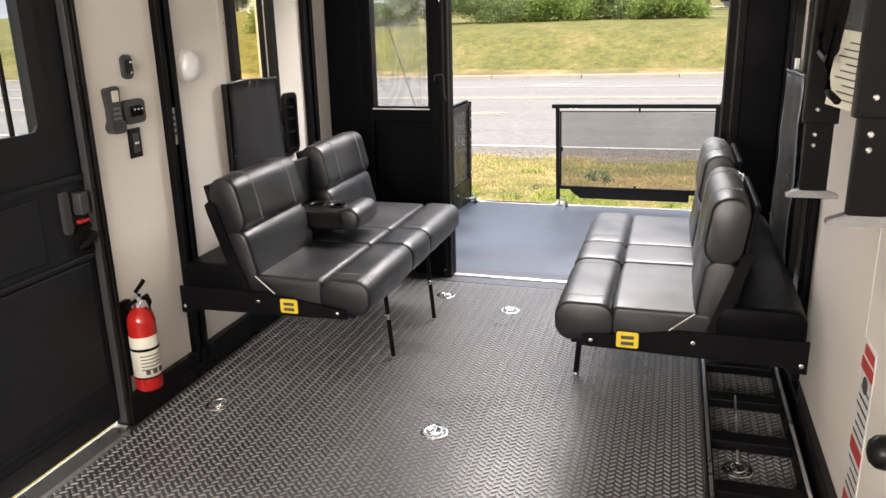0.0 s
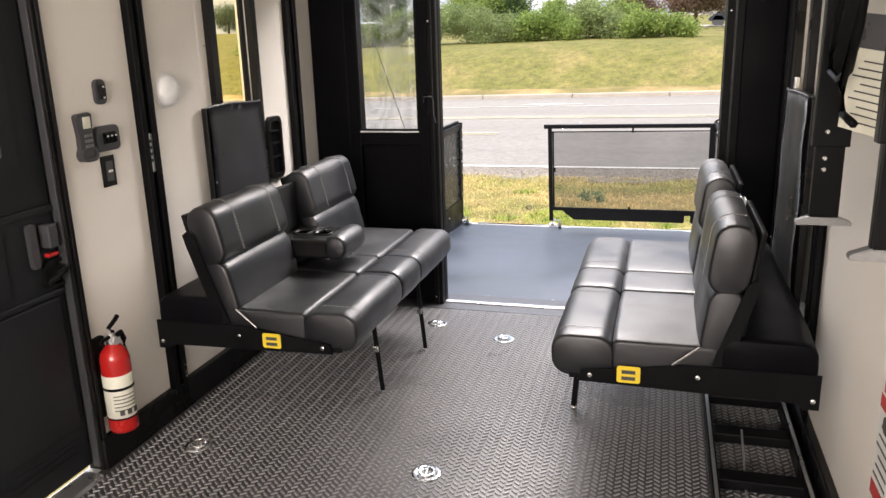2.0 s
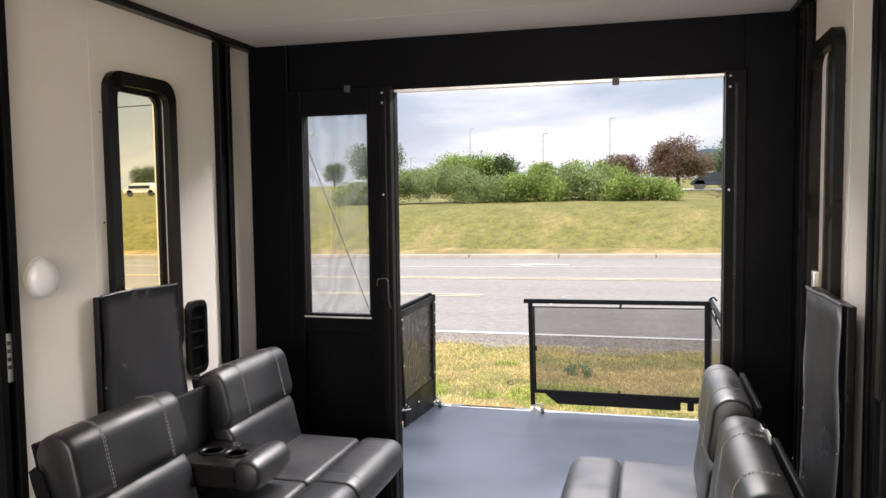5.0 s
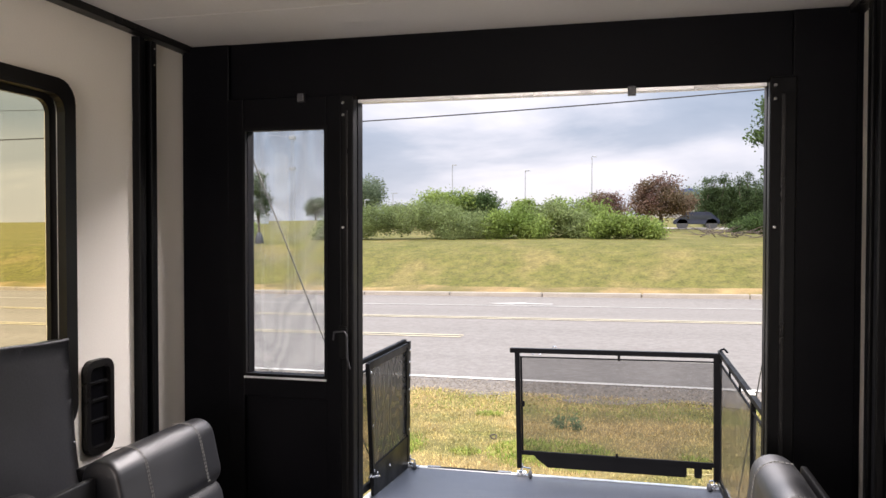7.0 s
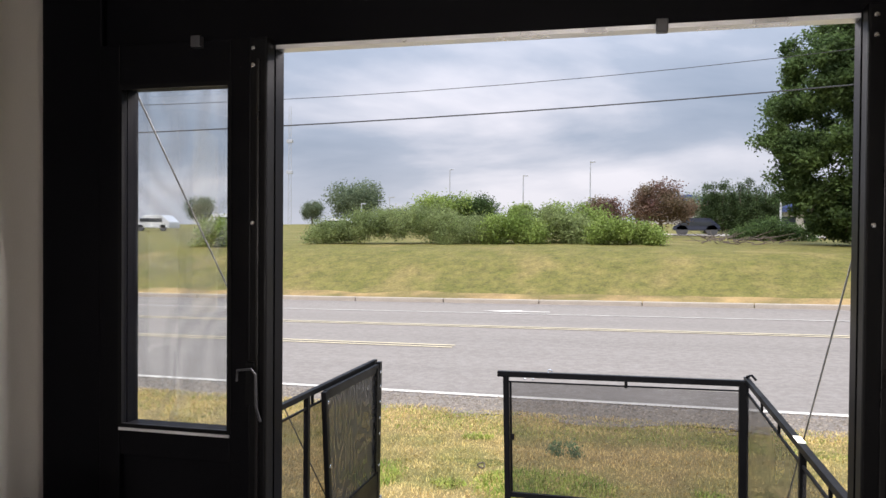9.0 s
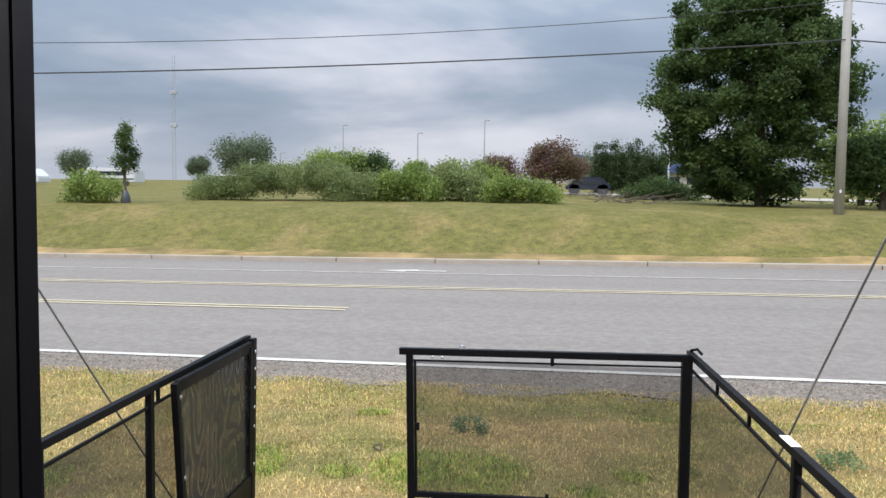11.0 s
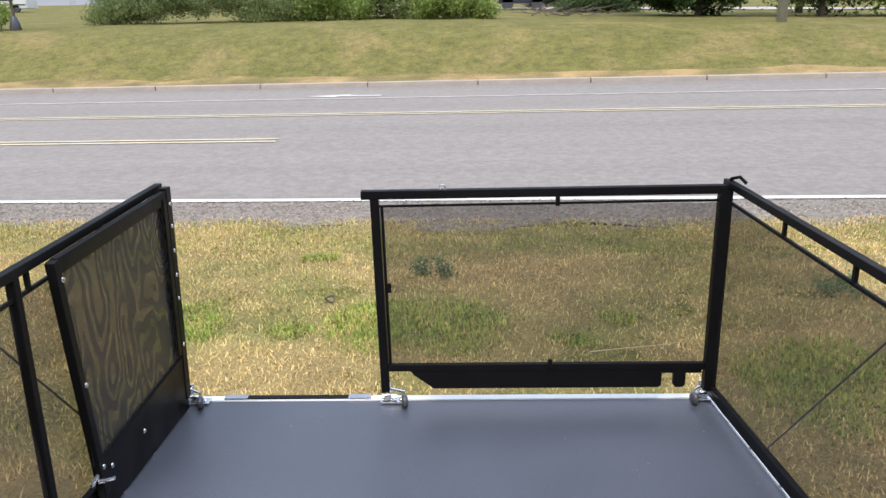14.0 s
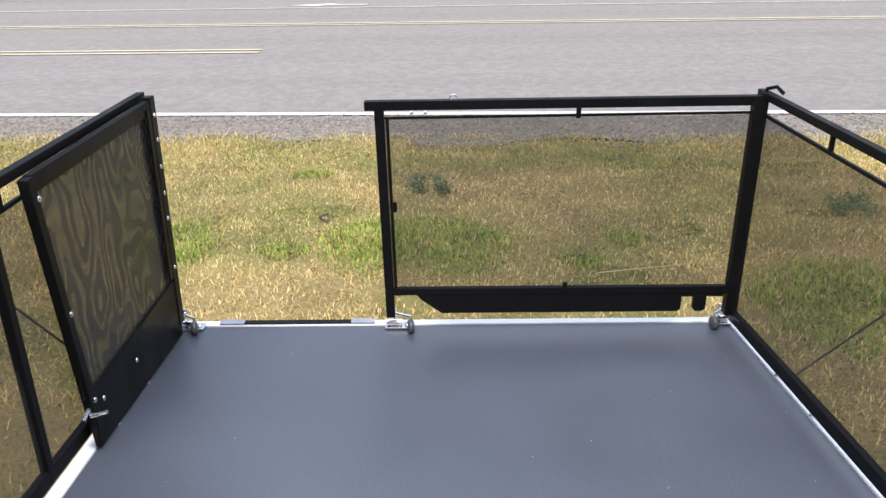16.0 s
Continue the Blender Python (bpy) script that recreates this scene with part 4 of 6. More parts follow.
for y, z in ((6.71, 0.68), (6.745, 0.33), (6.775, 0.03), (6.83, 0.0), (7.1, -0.03), (7.6, 0.69), (7.59, 0.5), (7.58, 0.3), (7.575, 0.1), (7.595, 0.6), (7.585, 0.4)):
    part("rivet", lathe([(0.009, 0), (0.008, 0.003), (0.003, 0.005)], (fx + 0.014, y, z), (1, 0, 0), 8), M_CHROME, fold)
part("latch_pin", rod((fx, 6.76, 0.01), (fx + 0.0, 6.71, 0.0), 0.007), M_CHROME, fold)
part("latch_pin", rod((fx + 0.01, 6.74, 0.0), (fx + 0.06, 6.74, 0.012), 0.007), M_CHROME, fold)
# the rear gate
GY = 7.59
gate = thing("rear_gate", (-0.27, GY, deck_z(GY)), "black steel deck gate with see-through screen, closed", "gate", "gates of the deck")
part("top_rail", bar((-0.98, GY, 0.722), (0.465, GY, 0.735), 0.035, 0.034), M_STEEL, gate)
part("gate_post", bar((-0.908, GY, -0.13), (-0.928, GY, 0.71), 0.035, 0.032, side=(0, 1, 0)), M_STEEL, gate)
part("gate_post", bar((0.452, GY, -0.13), (0.445, GY, 0.745), 0.05, 0.04, side=(0, 1, 0)), M_STEEL, gate)
part("bottom_rail", bar((-0.9, GY, -0.018), (0.44, GY, -0.018), 0.024, 0.03), M_STEEL, gate)
part("skirt_panel", plate([(-0.805, -0.03), (0.415, -0.026), (0.415, -0.048), (0.35, -0.048), (0.35, -0.103), (0.34, -0.113), (0.31, -0.113), (0.3, -0.103), (0.3, -0.048), (0.25, -0.048), (0.25, -0.103), (0.24, -0.113), (-0.705, -0.113), (-0.785, -0.053)], 0.02, on_wall(WALL_B, 0, GY + 0.01)), M_STEEL, gate)
part("screen_rail", bar((-0.91, GY, 0.676), (0.43, GY, 0.69), 0.01, 0.01), M_STEEL, gate)
part("screen_batten", bar((-0.885, GY, 0.0), (-0.9, GY, 0.68), 0.012, 0.016, side=(0, 1, 0)), M_STEEL, gate)
screen_panel(gate, "screen", (-0.91, GY), (0.43, GY), -0.006, -0.006, 0.68, M_SCREEN, "black woven see-through screen")
for x, z in ((-0.21, 0.695), (-0.88, 0.34), (-0.22, 0.002)):
    part("screen_clip", box(x - 0.009, x + 0.009, GY - 0.02, GY - 0.012, z - 0.02, z + 0.02, 0.003), M_STEEL, gate)
for x in (-0.81, -0.76):
    part("bolt", lathe([(0.007, 0), (0.007, 0.003), (0.003, 0.005)], (x, GY - 0.018, 0.7), (0, -1, 0), 8), M_CHROME, gate)
part("latch_loop", tube([(-0.66 + 0.012 * math.cos(a), GY, 0.748 + 0.012 * math.sin(a)) for a in [math.tau * k / 12 for k in range(12)]], 0.003, closed=True), M_CHROME, gate)
part("hook", tube([(0.46, GY + 0.01, 0.74), (0.465, GY + 0.0, 0.775), (0.485, GY - 0.03, 0.787), (0.505, GY - 0.05, 0.765)], 0.007), M_STEEL, gate)
caster(-0.9, GY + 0.05, gate, (0.09, 0))
part("socket_bar", slab(-1.53, -1.07, DY1 - 0.04, DY1 - 0.004, 0.011, 0.0, 0.001), M_STEEL, deck)
for x in (-1.57, -1.03):
    part("socket_bracket", slab(x - 0.05, x + 0.05, DY1 - 0.042, DY1 - 0.002, 0.014, 0.0, 0.001), M_CHROME, deck)
for cx, nm in ((-1.83, "left"), (0.515, "right")):
    cable = thing("support_cable", (cx, 7.15, deck_z(7.15)), "thin steel cable holding up the deck", "cable", "deck cables")
    part("wire", rod((cx, 5.12, 2.13), (cx, 7.14, deck_z(7.14) + 0.02), 0.0035, sides=6), M_SILL, cable)
    part("anchor_eye", lathe([(0.015, 0), (0.015, 0.02), (0.006, 0.03)], (cx, 7.15, deck_z(7.15) + 0.006), sides=10), M_CHROME, cable)
single("name_tag", box(0.45, 0.48, 6.14, 6.25, RAIL_T + 0.0142, RAIL_T + 0.0162, 0.0), M_PAPER, "small white label stuck on the top rail", "label")


# ---- fittings and loose things inside ----
def roller_shade(x, s, y0, y1, z0, z1, label, out=0.05):
    """A stiff vinyl window shade that hangs out from the wall on a dark backing."""
    e = thing("window_shade", (x, (y0 + y1) / 2, z0), label, "window shade", "vinyl window shades")
    us, vs = [i / 12 for i in range(13)], [i / 14 for i in range(15)]

    def place(u, v):
        y, z = y0 + (y1 - y0) * u, z0 + (z1 - z0) * v
        bulge = out + 0.012 * math.sin(math.pi * u) + 0.010 * noise.noise(Vector((y * 6, z * 5, 2)))
        return x + s * bulge, y + 0.07 * (1 - v) * u, z + 0.006 * math.sin(5 * u)
    bm = grid_sheet(us, vs, place)
    bmesh.ops.solidify(bm, geom=bm.faces[:], thickness=0.004)
    part("vinyl_sheet", bm, M_VINYL, e, "charcoal vinyl sheet with soft creases", True)
    part("backing_board", box(*sorted((x + s * (out - 0.04), x + s * (out - 0.014))), y0 + 0.004, y1 - 0.008, z0, z1 - 0.004, 0.004), M_TRIM, e)
    part("top_hem", tube([place(u, 1.0) for u in us], 0.005), M_VINYL, e)
    for u, v in ((0.02, 0.5), (0.02, 0.12), (0.98, 0.5)):
        part("snap", lathe([(0.005, 0), (0.005, 0.003), (0.002, 0.004)], place(u, v), (s, 0, 0), 8), M_CHROME, e)
    return e


roller_shade(XL, 1, 3.668, 4.118, 0.58, 1.245, "charcoal vinyl window shade let down over the glass")
roller_shade(XR, -1, 3.7, 4.2, 0.42, 1.27, "charcoal vinyl window shade let down over the glass", 0.08)
single("trim_shade_edge", box(XR - 0.03, XR - 0.012, 4.36, 4.4, 0.38, 1.3, 0.003), M_ALU, "pale metal strip beside the window shade", "trim", kind="structure")
e = thing("wall_vent", (XL, 4.31, 0.84), "black rounded wall vent with upright bars", "vent")
part("vent_frame", ring_plate(rounded(0.14, 0.32, 0.04, cx=4.31, cy=0.985), rounded(0.1, 0.27, 0.025, cx=4.31, cy=0.985), 0.022, on_wall(WALL_L, XL)), M_TRIM, e)
part("vent_back", plate(rounded(0.11, 0.28, 0.025, cx=4.31, cy=0.985), 0.004, on_wall(WALL_L, XL + 0.001)), M_BLACK, e)
for z in (0.93, 1.0, 1.06):
    part("vent_bar", box(XL + 0.006, XL + 0.014, 4.26, 4.36, z, z + 0.012, 0.003), M_TRIM, e)
e = thing("wall_lamp", (XL, 3.44, 1.27), "round white plastic dome lamp on the wall", "wall lamp")
part("dome", lathe([(0.064, 0.006), (0.064, 0.016), (0.06, 0.03), (0.05, 0.042), (0.033, 0.05), (0.014, 0.054), (0.002, 0.055)], (XL, 3.44, 1.335), (1, 0, 0), 32), M_DOME, e, smooth=True)
part("base_ring", lathe([(0.07, 0), (0.07, 0.007), (0.064, 0.01)], (XL, 3.44, 1.335), (1, 0, 0), 32), M_DOME, e)

e = thing("fire_extinguisher", (XL + 0.08, 2.848, 0.15), "red fire extinguisher with white label hung on the wall", "fire extinguisher")
FX, FY = XL + 0.08, 2.848
part("cylinder", lathe([(0.03, 0.15), (0.048, 0.153), (0.052, 0.165), (0.052, 0.43), (0.046, 0.455), (0.03, 0.475), (0.019, 0.483), (0.019, 0.49)], (FX, FY, 0), sides=28), M_RED, e, smooth=True)
part("label_band", lathe([(0.0515, 0.212), (0.0526, 0.213), (0.0526, 0.375), (0.0515, 0.376)], (FX, FY, 0), sides=28), M_PAPER, e, "white printed instruction label", True)
for z0, z1 in ((0.318, 0.33), (0.205, 0.212)):
    part("band", lathe([(0.052, z0), (0.0535, z0 + .001), (0.0535, z1 - .001), (0.052, z1)], (FX, FY, 0), sides=28), M_STEEL, e)
for k in range(5):
    a0 = radians(-70 + 0 * k)
    z = 0.30 - 0.014 * k
    pts = [(FX + 0.0535 * math.cos(radians(a)), FY + 0.0535 * math.sin(radians(a)), z) for a in range(-75, 20, 12)]
    part("print_line", tube(pts, 0.0018, 4), M_INK, e)
for k in range(3):
    a = radians(-50 + 28 * k)
    part("pictogram", box(-0.008, 0.008, -0.0015, 0.0015, -0.01, 0.01), M_INK, e).matrix_basis = Matrix.Translation(e.location) @ Matrix.Translation(Vector((FX + 0.0535 * math.cos(a), FY + 0.0535 * math.sin(a), 0.235)) - e.location) @ Matrix.Rotation(a + math.pi / 2, 4, "Z")
part("valve", lathe([(0.014, 0.483), (0.02, 0.488), (0.02, 0.505), (0.014, 0.512), (0.014, 0.525)], (FX, FY, 0), sides=14), M_CHROME, e)
part("gauge", lathe([(0.015, 0), (0.015, 0.008), (0.012, 0.01)], (FX + 0.018, FY - 0.005, 0.5), (1, -0.4, 0), 14), M_ALU, e)
part("carry_handle", tube([(FX, FY + 0.01, 0.515), (FX, FY - 0.045, 0.512), (FX, FY - 0.06, 0.5)], 0.007), M_STEEL, e)
part("squeeze_lever", tube([(FX, FY + 0.01, 0.525), (FX, FY - 0.01, 0.545), (FX, FY + 0.03, 0.565), (FX, FY + 0.045, 0.575)], 0.008), M_STEEL, e)
part("hose", tube([(FX, FY + 0.015, 0.505), (FX, FY + 0.05, 0.51), (FX, FY + 0.062, 0.48), (FX, FY + 0.058, 0.44)], 0.01), M_STEEL, e)
part("wall_bracket", box(XL, XL + 0.022, FY - 0.03, FY + 0.03, 0.2, 0.5, 0.004), M_STEEL, e)


def wall_plate(name, y, z, w, h, r, depth, label, category, mat=M_GREY):
    e = thing(name, (XL, y, z - h / 2), label, category)
    part("cover", plate(rounded(w, h, r, cx=y, cy=z), depth, on_wall(WALL_L, XL), 0.003), mat, e)
    return e


SW_Z, PAN_Z, OUT_Z, REM_Y, REM_Z = 1.356, 1.192, 1.073, 2.942, 1.213
e = wall_plate("wall_switch", 3.052, SW_Z, 0.056, 0.088, 0.02, 0.018, "black rocker switch in a rounded plate", "switch")
part("rocker", box(XL + 0.018, XL + 0.028, 3.039, 3.065, SW_Z - 0.026, SW_Z + 0.026, 0.004), M_TRIM, e)
for dz in (0.018, -0.02):
    part("print_dot", box(XL + 0.0285, XL + 0.0295, 3.047, 3.057, SW_Z + dz - 0.003, SW_Z + dz + 0.003), M_WHITE, e)
e = thing("remote_control", (XL, REM_Y, REM_Z - 0.085), "black remote control in a wall holder", "remote control")
part("case", plate([(REM_Y - 0.036, REM_Z + 0.076), (REM_Y + 0.03, REM_Z + 0.08), (REM_Y + 0.036, REM_Z + 0.07), (REM_Y + 0.032, REM_Z), (REM_Y + 0.034, REM_Z - 0.05), (REM_Y + 0.022, REM_Z - 0.076), (REM_Y, REM_Z - 0.085), (REM_Y - 0.022, REM_Z - 0.076), (REM_Y - 0.034, REM_Z - 0.05), (REM_Y - 0.032, REM_Z), (REM_Y - 0.04, REM_Z + 0.066)], 0.026, on_wall(WALL_L, XL), 0.004), M_GREY, e)
part("display", box(XL + 0.0265, XL + 0.029, REM_Y - 0.016, REM_Y + 0.02, REM_Z + 0.026, REM_Z + 0.066, 0.002), M_PAPER, e, "pale display")
for k in range(9):
    part("key", box(XL + 0.0265, XL + 0.03, REM_Y - 0.018 + 0.014 * (k % 3), REM_Y - 0.008 + 0.014 * (k % 3), REM_Z - 0.04 + 0.018 * (k // 3), REM_Z - 0.029 + 0.018 * (k // 3), 0.002), M_SILL, e)
part("holder_cup", ring_plate(rounded(0.078, 0.05, 0.024, cx=REM_Y, cy=REM_Z - 0.064), rounded(0.052, 0.03, 0.014, cx=REM_Y, cy=REM_Z - 0.06), 0.032, on_wall(WALL_L, XL)), M_GREY, e)
e = wall_plate("switch_panel", 3.055, PAN_Z, 0.124, 0.09, 0.02, 0.02, "black panel with three rocker switches", "switch panel")
part("inset", box(XL + 0.02, XL + 0.024, 3.024, 3.09, PAN_Z - 0.02, PAN_Z + 0.022, 0.002), M_TRIM, e)
for k in range(3):
    part("rocker", box(XL + 0.024, XL + 0.032, 3.028 + 0.021 * k, 3.045 + 0.021 * k, PAN_Z - 0.016, PAN_Z + 0.018, 0.003), M_BLACK, e)
    part("rocker_mark", box(XL + 0.0325, XL + 0.0335, 3.032 + 0.021 * k, 3.041 + 0.021 * k, PAN_Z + 0.006, PAN_Z + 0.012), M_WHITE, e)
e = wall_plate("power_outlet", 3.048, OUT_Z, 0.07, 0.112, 0.004, 0.009, "dark grey power outlet with test buttons", "outlet", M_TRIM)
part("insert", box(XL + 0.009, XL + 0.013, 3.031, 3.065, OUT_Z - 0.036, OUT_Z + 0.036, 0.002), M_GREY, e)
part("test_button", box(XL + 0.013, XL + 0.016, 3.037, 3.059, OUT_Z - 0.004, OUT_Z + 0.005, 0.001), M_WHITE, e)
for z in (OUT_Z - 0.021, OUT_Z + 0.022):
    for dy in (-0.007, 0.007):
        part("slot", box(XL + 0.013, XL + 0.0136, 3.048 + dy - 0.0015, 3.048 + dy + 0.0015, z - 0.005, z + 0.006), M_INK, e)
    part("slot", box(XL + 0.013, XL + 0.0136, 3.046, 3.05, z - 0.012, z - 0.008), M_INK, e)

# ladder lying along the wall, partly under the bench
e = thing("bunk_ladder", (0.41, 3.0, 0), "black metal ladder with bright edges lying on the floor", "ladder")
for x in (0.262, 0.552):
    part("side_rail", box(x - 0.012, x + 0.012, 1.5, 4.3, 0.0, 0.065, 0.004), M_STEEL, e)
    part("edge_strip", box(x - 0.006, x + 0.006, 1.5, 4.3, 0.0655, 0.069, 0.001), M_ALU, e, "bright worn edge strip")
for y in (1.92, 2.23, 2.54, 2.85, 3.17, 3.49, 3.81, 4.12):
    part("rung", box(0.274, 0.54, y - 0.035, y + 0.035, 0.02, 0.06, 0.006), M_STEEL, e)


def tie_ring(x, y, turn, label):
    e = thing("tie_down_ring", (x, y, 0), label, "tie-down ring", "tie-down rings on the floor")
    part("dish", lathe([(0.055, 0.0), (0.055, 0.003), (0.048, 0.0045), (0.038, 0.003), (0.03, 0.0012), (0.002, 0.001)], (x, y, 0.0005), sides=24), M_CHROME, e, smooth=True)
    c, s = math.cos(turn), math.sin(turn)
    pts = [(x + c * u - s * v, y + s * u + c * v, 0.009 + 0.004 * math.sin(a)) for a in [math.tau * k / 16 for k in range(16)] for u, v in ((0.03 * math.cos(a), 0.026 * math.sin(a)),)]
    part("ring", tube(pts, 0.0048, 8, closed=True), M_CHROME, e, smooth=True)
    part("strap_bar", bar((x - c * 0.03, y - s * 0.03, 0.012), (x + c * 0.03, y + s * 0.03, 0.012), 0.012, 0.004), M_CHROME, e)
    return e


for k, (x, y) in enumerate(((-1.645, 3.03), (-0.72, 3.036), (-0.7, 4.35), (-1.1, 4.5), (0.36, 3.05))):
    tie_ring(x, y, 0.6 + 1.1 * k, "zinc plated tie-down ring recessed in the floor")
single("grey_strap", bar((0.36, 3.08, 0.02), (0.372, 3.47, 0.075), 0.007, 0.003), M_ALU, "thin grey strap laid over the ladder", "strap")


# things hanging by the right wall
def bed_arm(y, z0, x, label):
    e = thing("bed_arm", (x, y, z0), label, "bed support", "hanging bed supports")
    part("upper_sleeve", bar((x, y, z0 + 0.2), (x + 0.012, y + 0.02, ZC - 0.04), 0.032, 0.092, side=(1, 0, 0)), M_STEEL, e)
    part("lower_tube", bar((x, y, z0 + 0.005), (x, y, z0 + 0.21), 0.024, 0.072, side=(1, 0, 0)), M_STEEL, e)
    part("foot_plate", plate([(x - 0.07, z0 - 0.012), (x + 0.07, z0 - 0.012), (x + 0.07, z0 - 0.002), (x + 0.035, z0 + 0.012), (x - 0.035, z0 + 0.012), (x - 0.07, z0 - 0.002)], 0.028, on_wall(WALL_B, 0, y + 0.014), 0.002), M_SILL, e, "bright stamped foot plate")
    for z in (z0 + 0.24, z0 + 0.17, z0 + 0.14):
        part("bolt", lathe([(0.006, 0), (0.006, 0.002), (0.003, 0.004)], (x - 0.012, y - (0.017 if z > z0 + 0.2 else 0.0125), z), (0, -1, 0), 10), M_CHROME, e)
    return e


bed_arm(2.93, 1.0, 0.47, "black folding bed support arm with a bright foot")
bed_arm(2.2, 1.105, 0.45, "black folding bed support arm with a bright foot")
e = thing("document_sleeve", (0.495, 2.62, 1.265), "clear sleeve with printed yellow papers hung on the wall", "document")
bm = box(-0.003, 0.003, -0.11, 0.11, 0, 0.26, 0.001)
dm = Matrix.Translation((0.495, 2.62, 1.265)) @ Matrix.Rotation(radians(28), 4, "Z") @ Matrix.Rotation(radians(6), 4, "X")
bmesh.ops.transform(bm, matrix=dm, verts=bm.verts)
part("paper_sheet", bm, M_PAPER, e)
bm = box(-0.005, -0.0035, -0.11, 0.11, 0.185, 0.26, 0.0)
bmesh.ops.transform(bm, matrix=dm, verts=bm.verts)
part("dark_header", bm, M_VINYL, e)
for k in range(9):
    bm = box(-0.005, -0.004, -0.095, 0.09 - 0.015 * (k % 3), 0.02 + 0.017 * k, 0.023 + 0.017 * k)
    bmesh.ops.transform(bm, matrix=dm, verts=bm.verts)
    part("print_line", bm, M_GREY, e)
e = thing("hanging_strap", (0.43, 2.6, 1.3), "black webbing strap hanging in a loop", "strap")
part("webbing", tube([(0.46, 2.6, 2.28), (0.44, 2.66, 1.75), (0.43, 2.78, 1.52), (0.43, 2.82, 1.45), (0.43, 2.8, 1.4), (0.43, 2.7, 1.385), (0.43, 2.6, 1.41), (0.43, 2.54, 1.5), (0.44, 2.5, 1.8), (0.45, 2.48, 2.28)], 0.009, 6), M_STEEL, e, smooth=True)
part("webbing", tube([(0.45, 2.5, 2.28), (0.43, 2.53, 1.55), (0.42, 2.6, 1.38), (0.42, 2.57, 1.32), (0.43, 2.5, 1.305)], 0.009, 6), M_STEEL, e, smooth=True)

e = thing("warning_label", (XR, 2.65, 0.2), "white warning label with red bands stuck on the wall", "sign")
part("label_sheet", box(XR - 0.0025, XR - 0.0005, 2.58, 2.71, 0.16, 0.66), M_WHITE, e)
for z0, z1 in ((0.575, 0.61), (0.33, 0.37), (0.16, 0.2)):
    part("red_band", box(XR - 0.0035, XR - 0.0027, 2.582, 2.708, z0, z1), M_REDINK, e)
for k in range(12):
    z = 0.22 + 0.028 * k
    if not 0.31 < z < 0.385:
        part("print_line", box(XR - 0.0035, XR - 0.0027, 2.59, 2.7 - 0.012 * (k % 3), z, z + 0.007), M_GREY, e)
part("pictogram", plate(rounded(0.05, 0.045, 0.02, cx=2.645, cy=0.545), 0.001, on_wall(WALL_R, XR - 0.0026)), M_INK, e)
part("print_line", box(XR - 0.0035, XR - 0.0027, 2.59, 2.69, 0.62, 0.65), M_REDINK, e)
e = thing("black_knob", (XR, 2.204, 0.597), "round black knob on the side wall", "knob")
part("ball", lathe([(0.012, 0.03), (0.026, 0.034), (0.035, 0.046), (0.038, 0.06), (0.035, 0.076), (0.024, 0.088), (0.004, 0.094)], (XR, 2.204, 0.597), (-1, 0, 0), 24), M_TRIM, e, smooth=True)
part("stem", rod((XR, 2.204, 0.597), (XR - 0.034, 2.204, 0.597), 0.012), M_STEEL, e)
for sy, s, x in ((2.72, -1, XR), (3.72, 1, XL), (4.0, -1, XR)):
    single("trim_seam", box(*sorted((x, x + s * 0.0015)), sy - 0.004, sy + 0.004, 0.125, ZC - 0.03, 0.001), M_CREAM, "thin joint strip between two wall panels", "trim", kind="structure")

# raised bars of the floor, laid in alternate directions
t_pts, t_faces = [], []
PITCH = 0.026
t_rng = random.Random(9)
for i in range(int((XR - XL - 0.06) / PITCH)):
    for k in range(int((YR - 0.18 - 1.0) / PITCH)):
        cx, cy = XL + 0.04 + PITCH * (i + 0.5), 1.0 + PITCH * (k + 0.5)
        if -1.9 < cx < -1.86:
            continue
        a = radians(40) if i % 2 else radians(-40)
        cy += PITCH / 2 if i % 2 else 0
        c, s = math.cos(a), math.sin(a)
        n = len(t_pts)
        for hl, hw, z in ((0.0125, 0.0042, 0.0), (0.0104, 0.0024, 0.0044)):
            for u, v in ((-hl, -hw), (hl, -hw), (hl, hw), (-hl, hw)):
                t_pts.append((cx + c * u - s * v, cy + s * u + c * v, z))
        t_faces += [(n + 4, n + 5, n + 6, n + 7)] + [(n + q, n + (q + 1) % 4, n + 4 + (q + 1) % 4, n + 4 + q) for q in range(4)]
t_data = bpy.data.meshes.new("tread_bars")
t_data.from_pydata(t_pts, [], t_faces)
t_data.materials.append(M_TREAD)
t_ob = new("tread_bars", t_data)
t_ob.parent = floor_ob
t_ob["kind"] = "stuff"


# ---- outdoors ----
SLANT, TIPPED = -0.08, 0.0163
PROFILE = [(-4000, 6), (-300, -0.9), (-20, -0.5), (11, -0.47), (12.0, -0.455), (26.25, -0.45), (26.55, -0.34), (27.4, -0.2), (28.6, 0.25), (30, 0.78), (31.5, 1.12), (33, 1.22), (35, 1.31), (40, 1.44), (48, 1.63), (55, 1.78), (70, 2.3), (110, 3.7), (200, 4.4), (700, 5.5), (4000, 9)]


def hill(v):
    for (a, za), (b, zb) in zip(PROFILE, PROFILE[1:]):
        if v <= b:
            f = (v - a) / (b - a)
            return za + (zb - za) * f
    return PROFILE[-1][1]


def ground_z(x, y):
    v = y - SLANT * x
    tip = TIPPED * 45 * math.tanh(x / 45)
    over = min(1.0, max(0.0, (v - 27) / 6))
    tip *= 1 - over * over * (3 - 2 * over) * (1.8 if x > 0 else 0.3)
    rough = 0.05 * noise.noise(Vector((x * 0.25, y * 0.25, 0))) * (1 if v > 28 else 0)
    return hill(v) + tip + rough


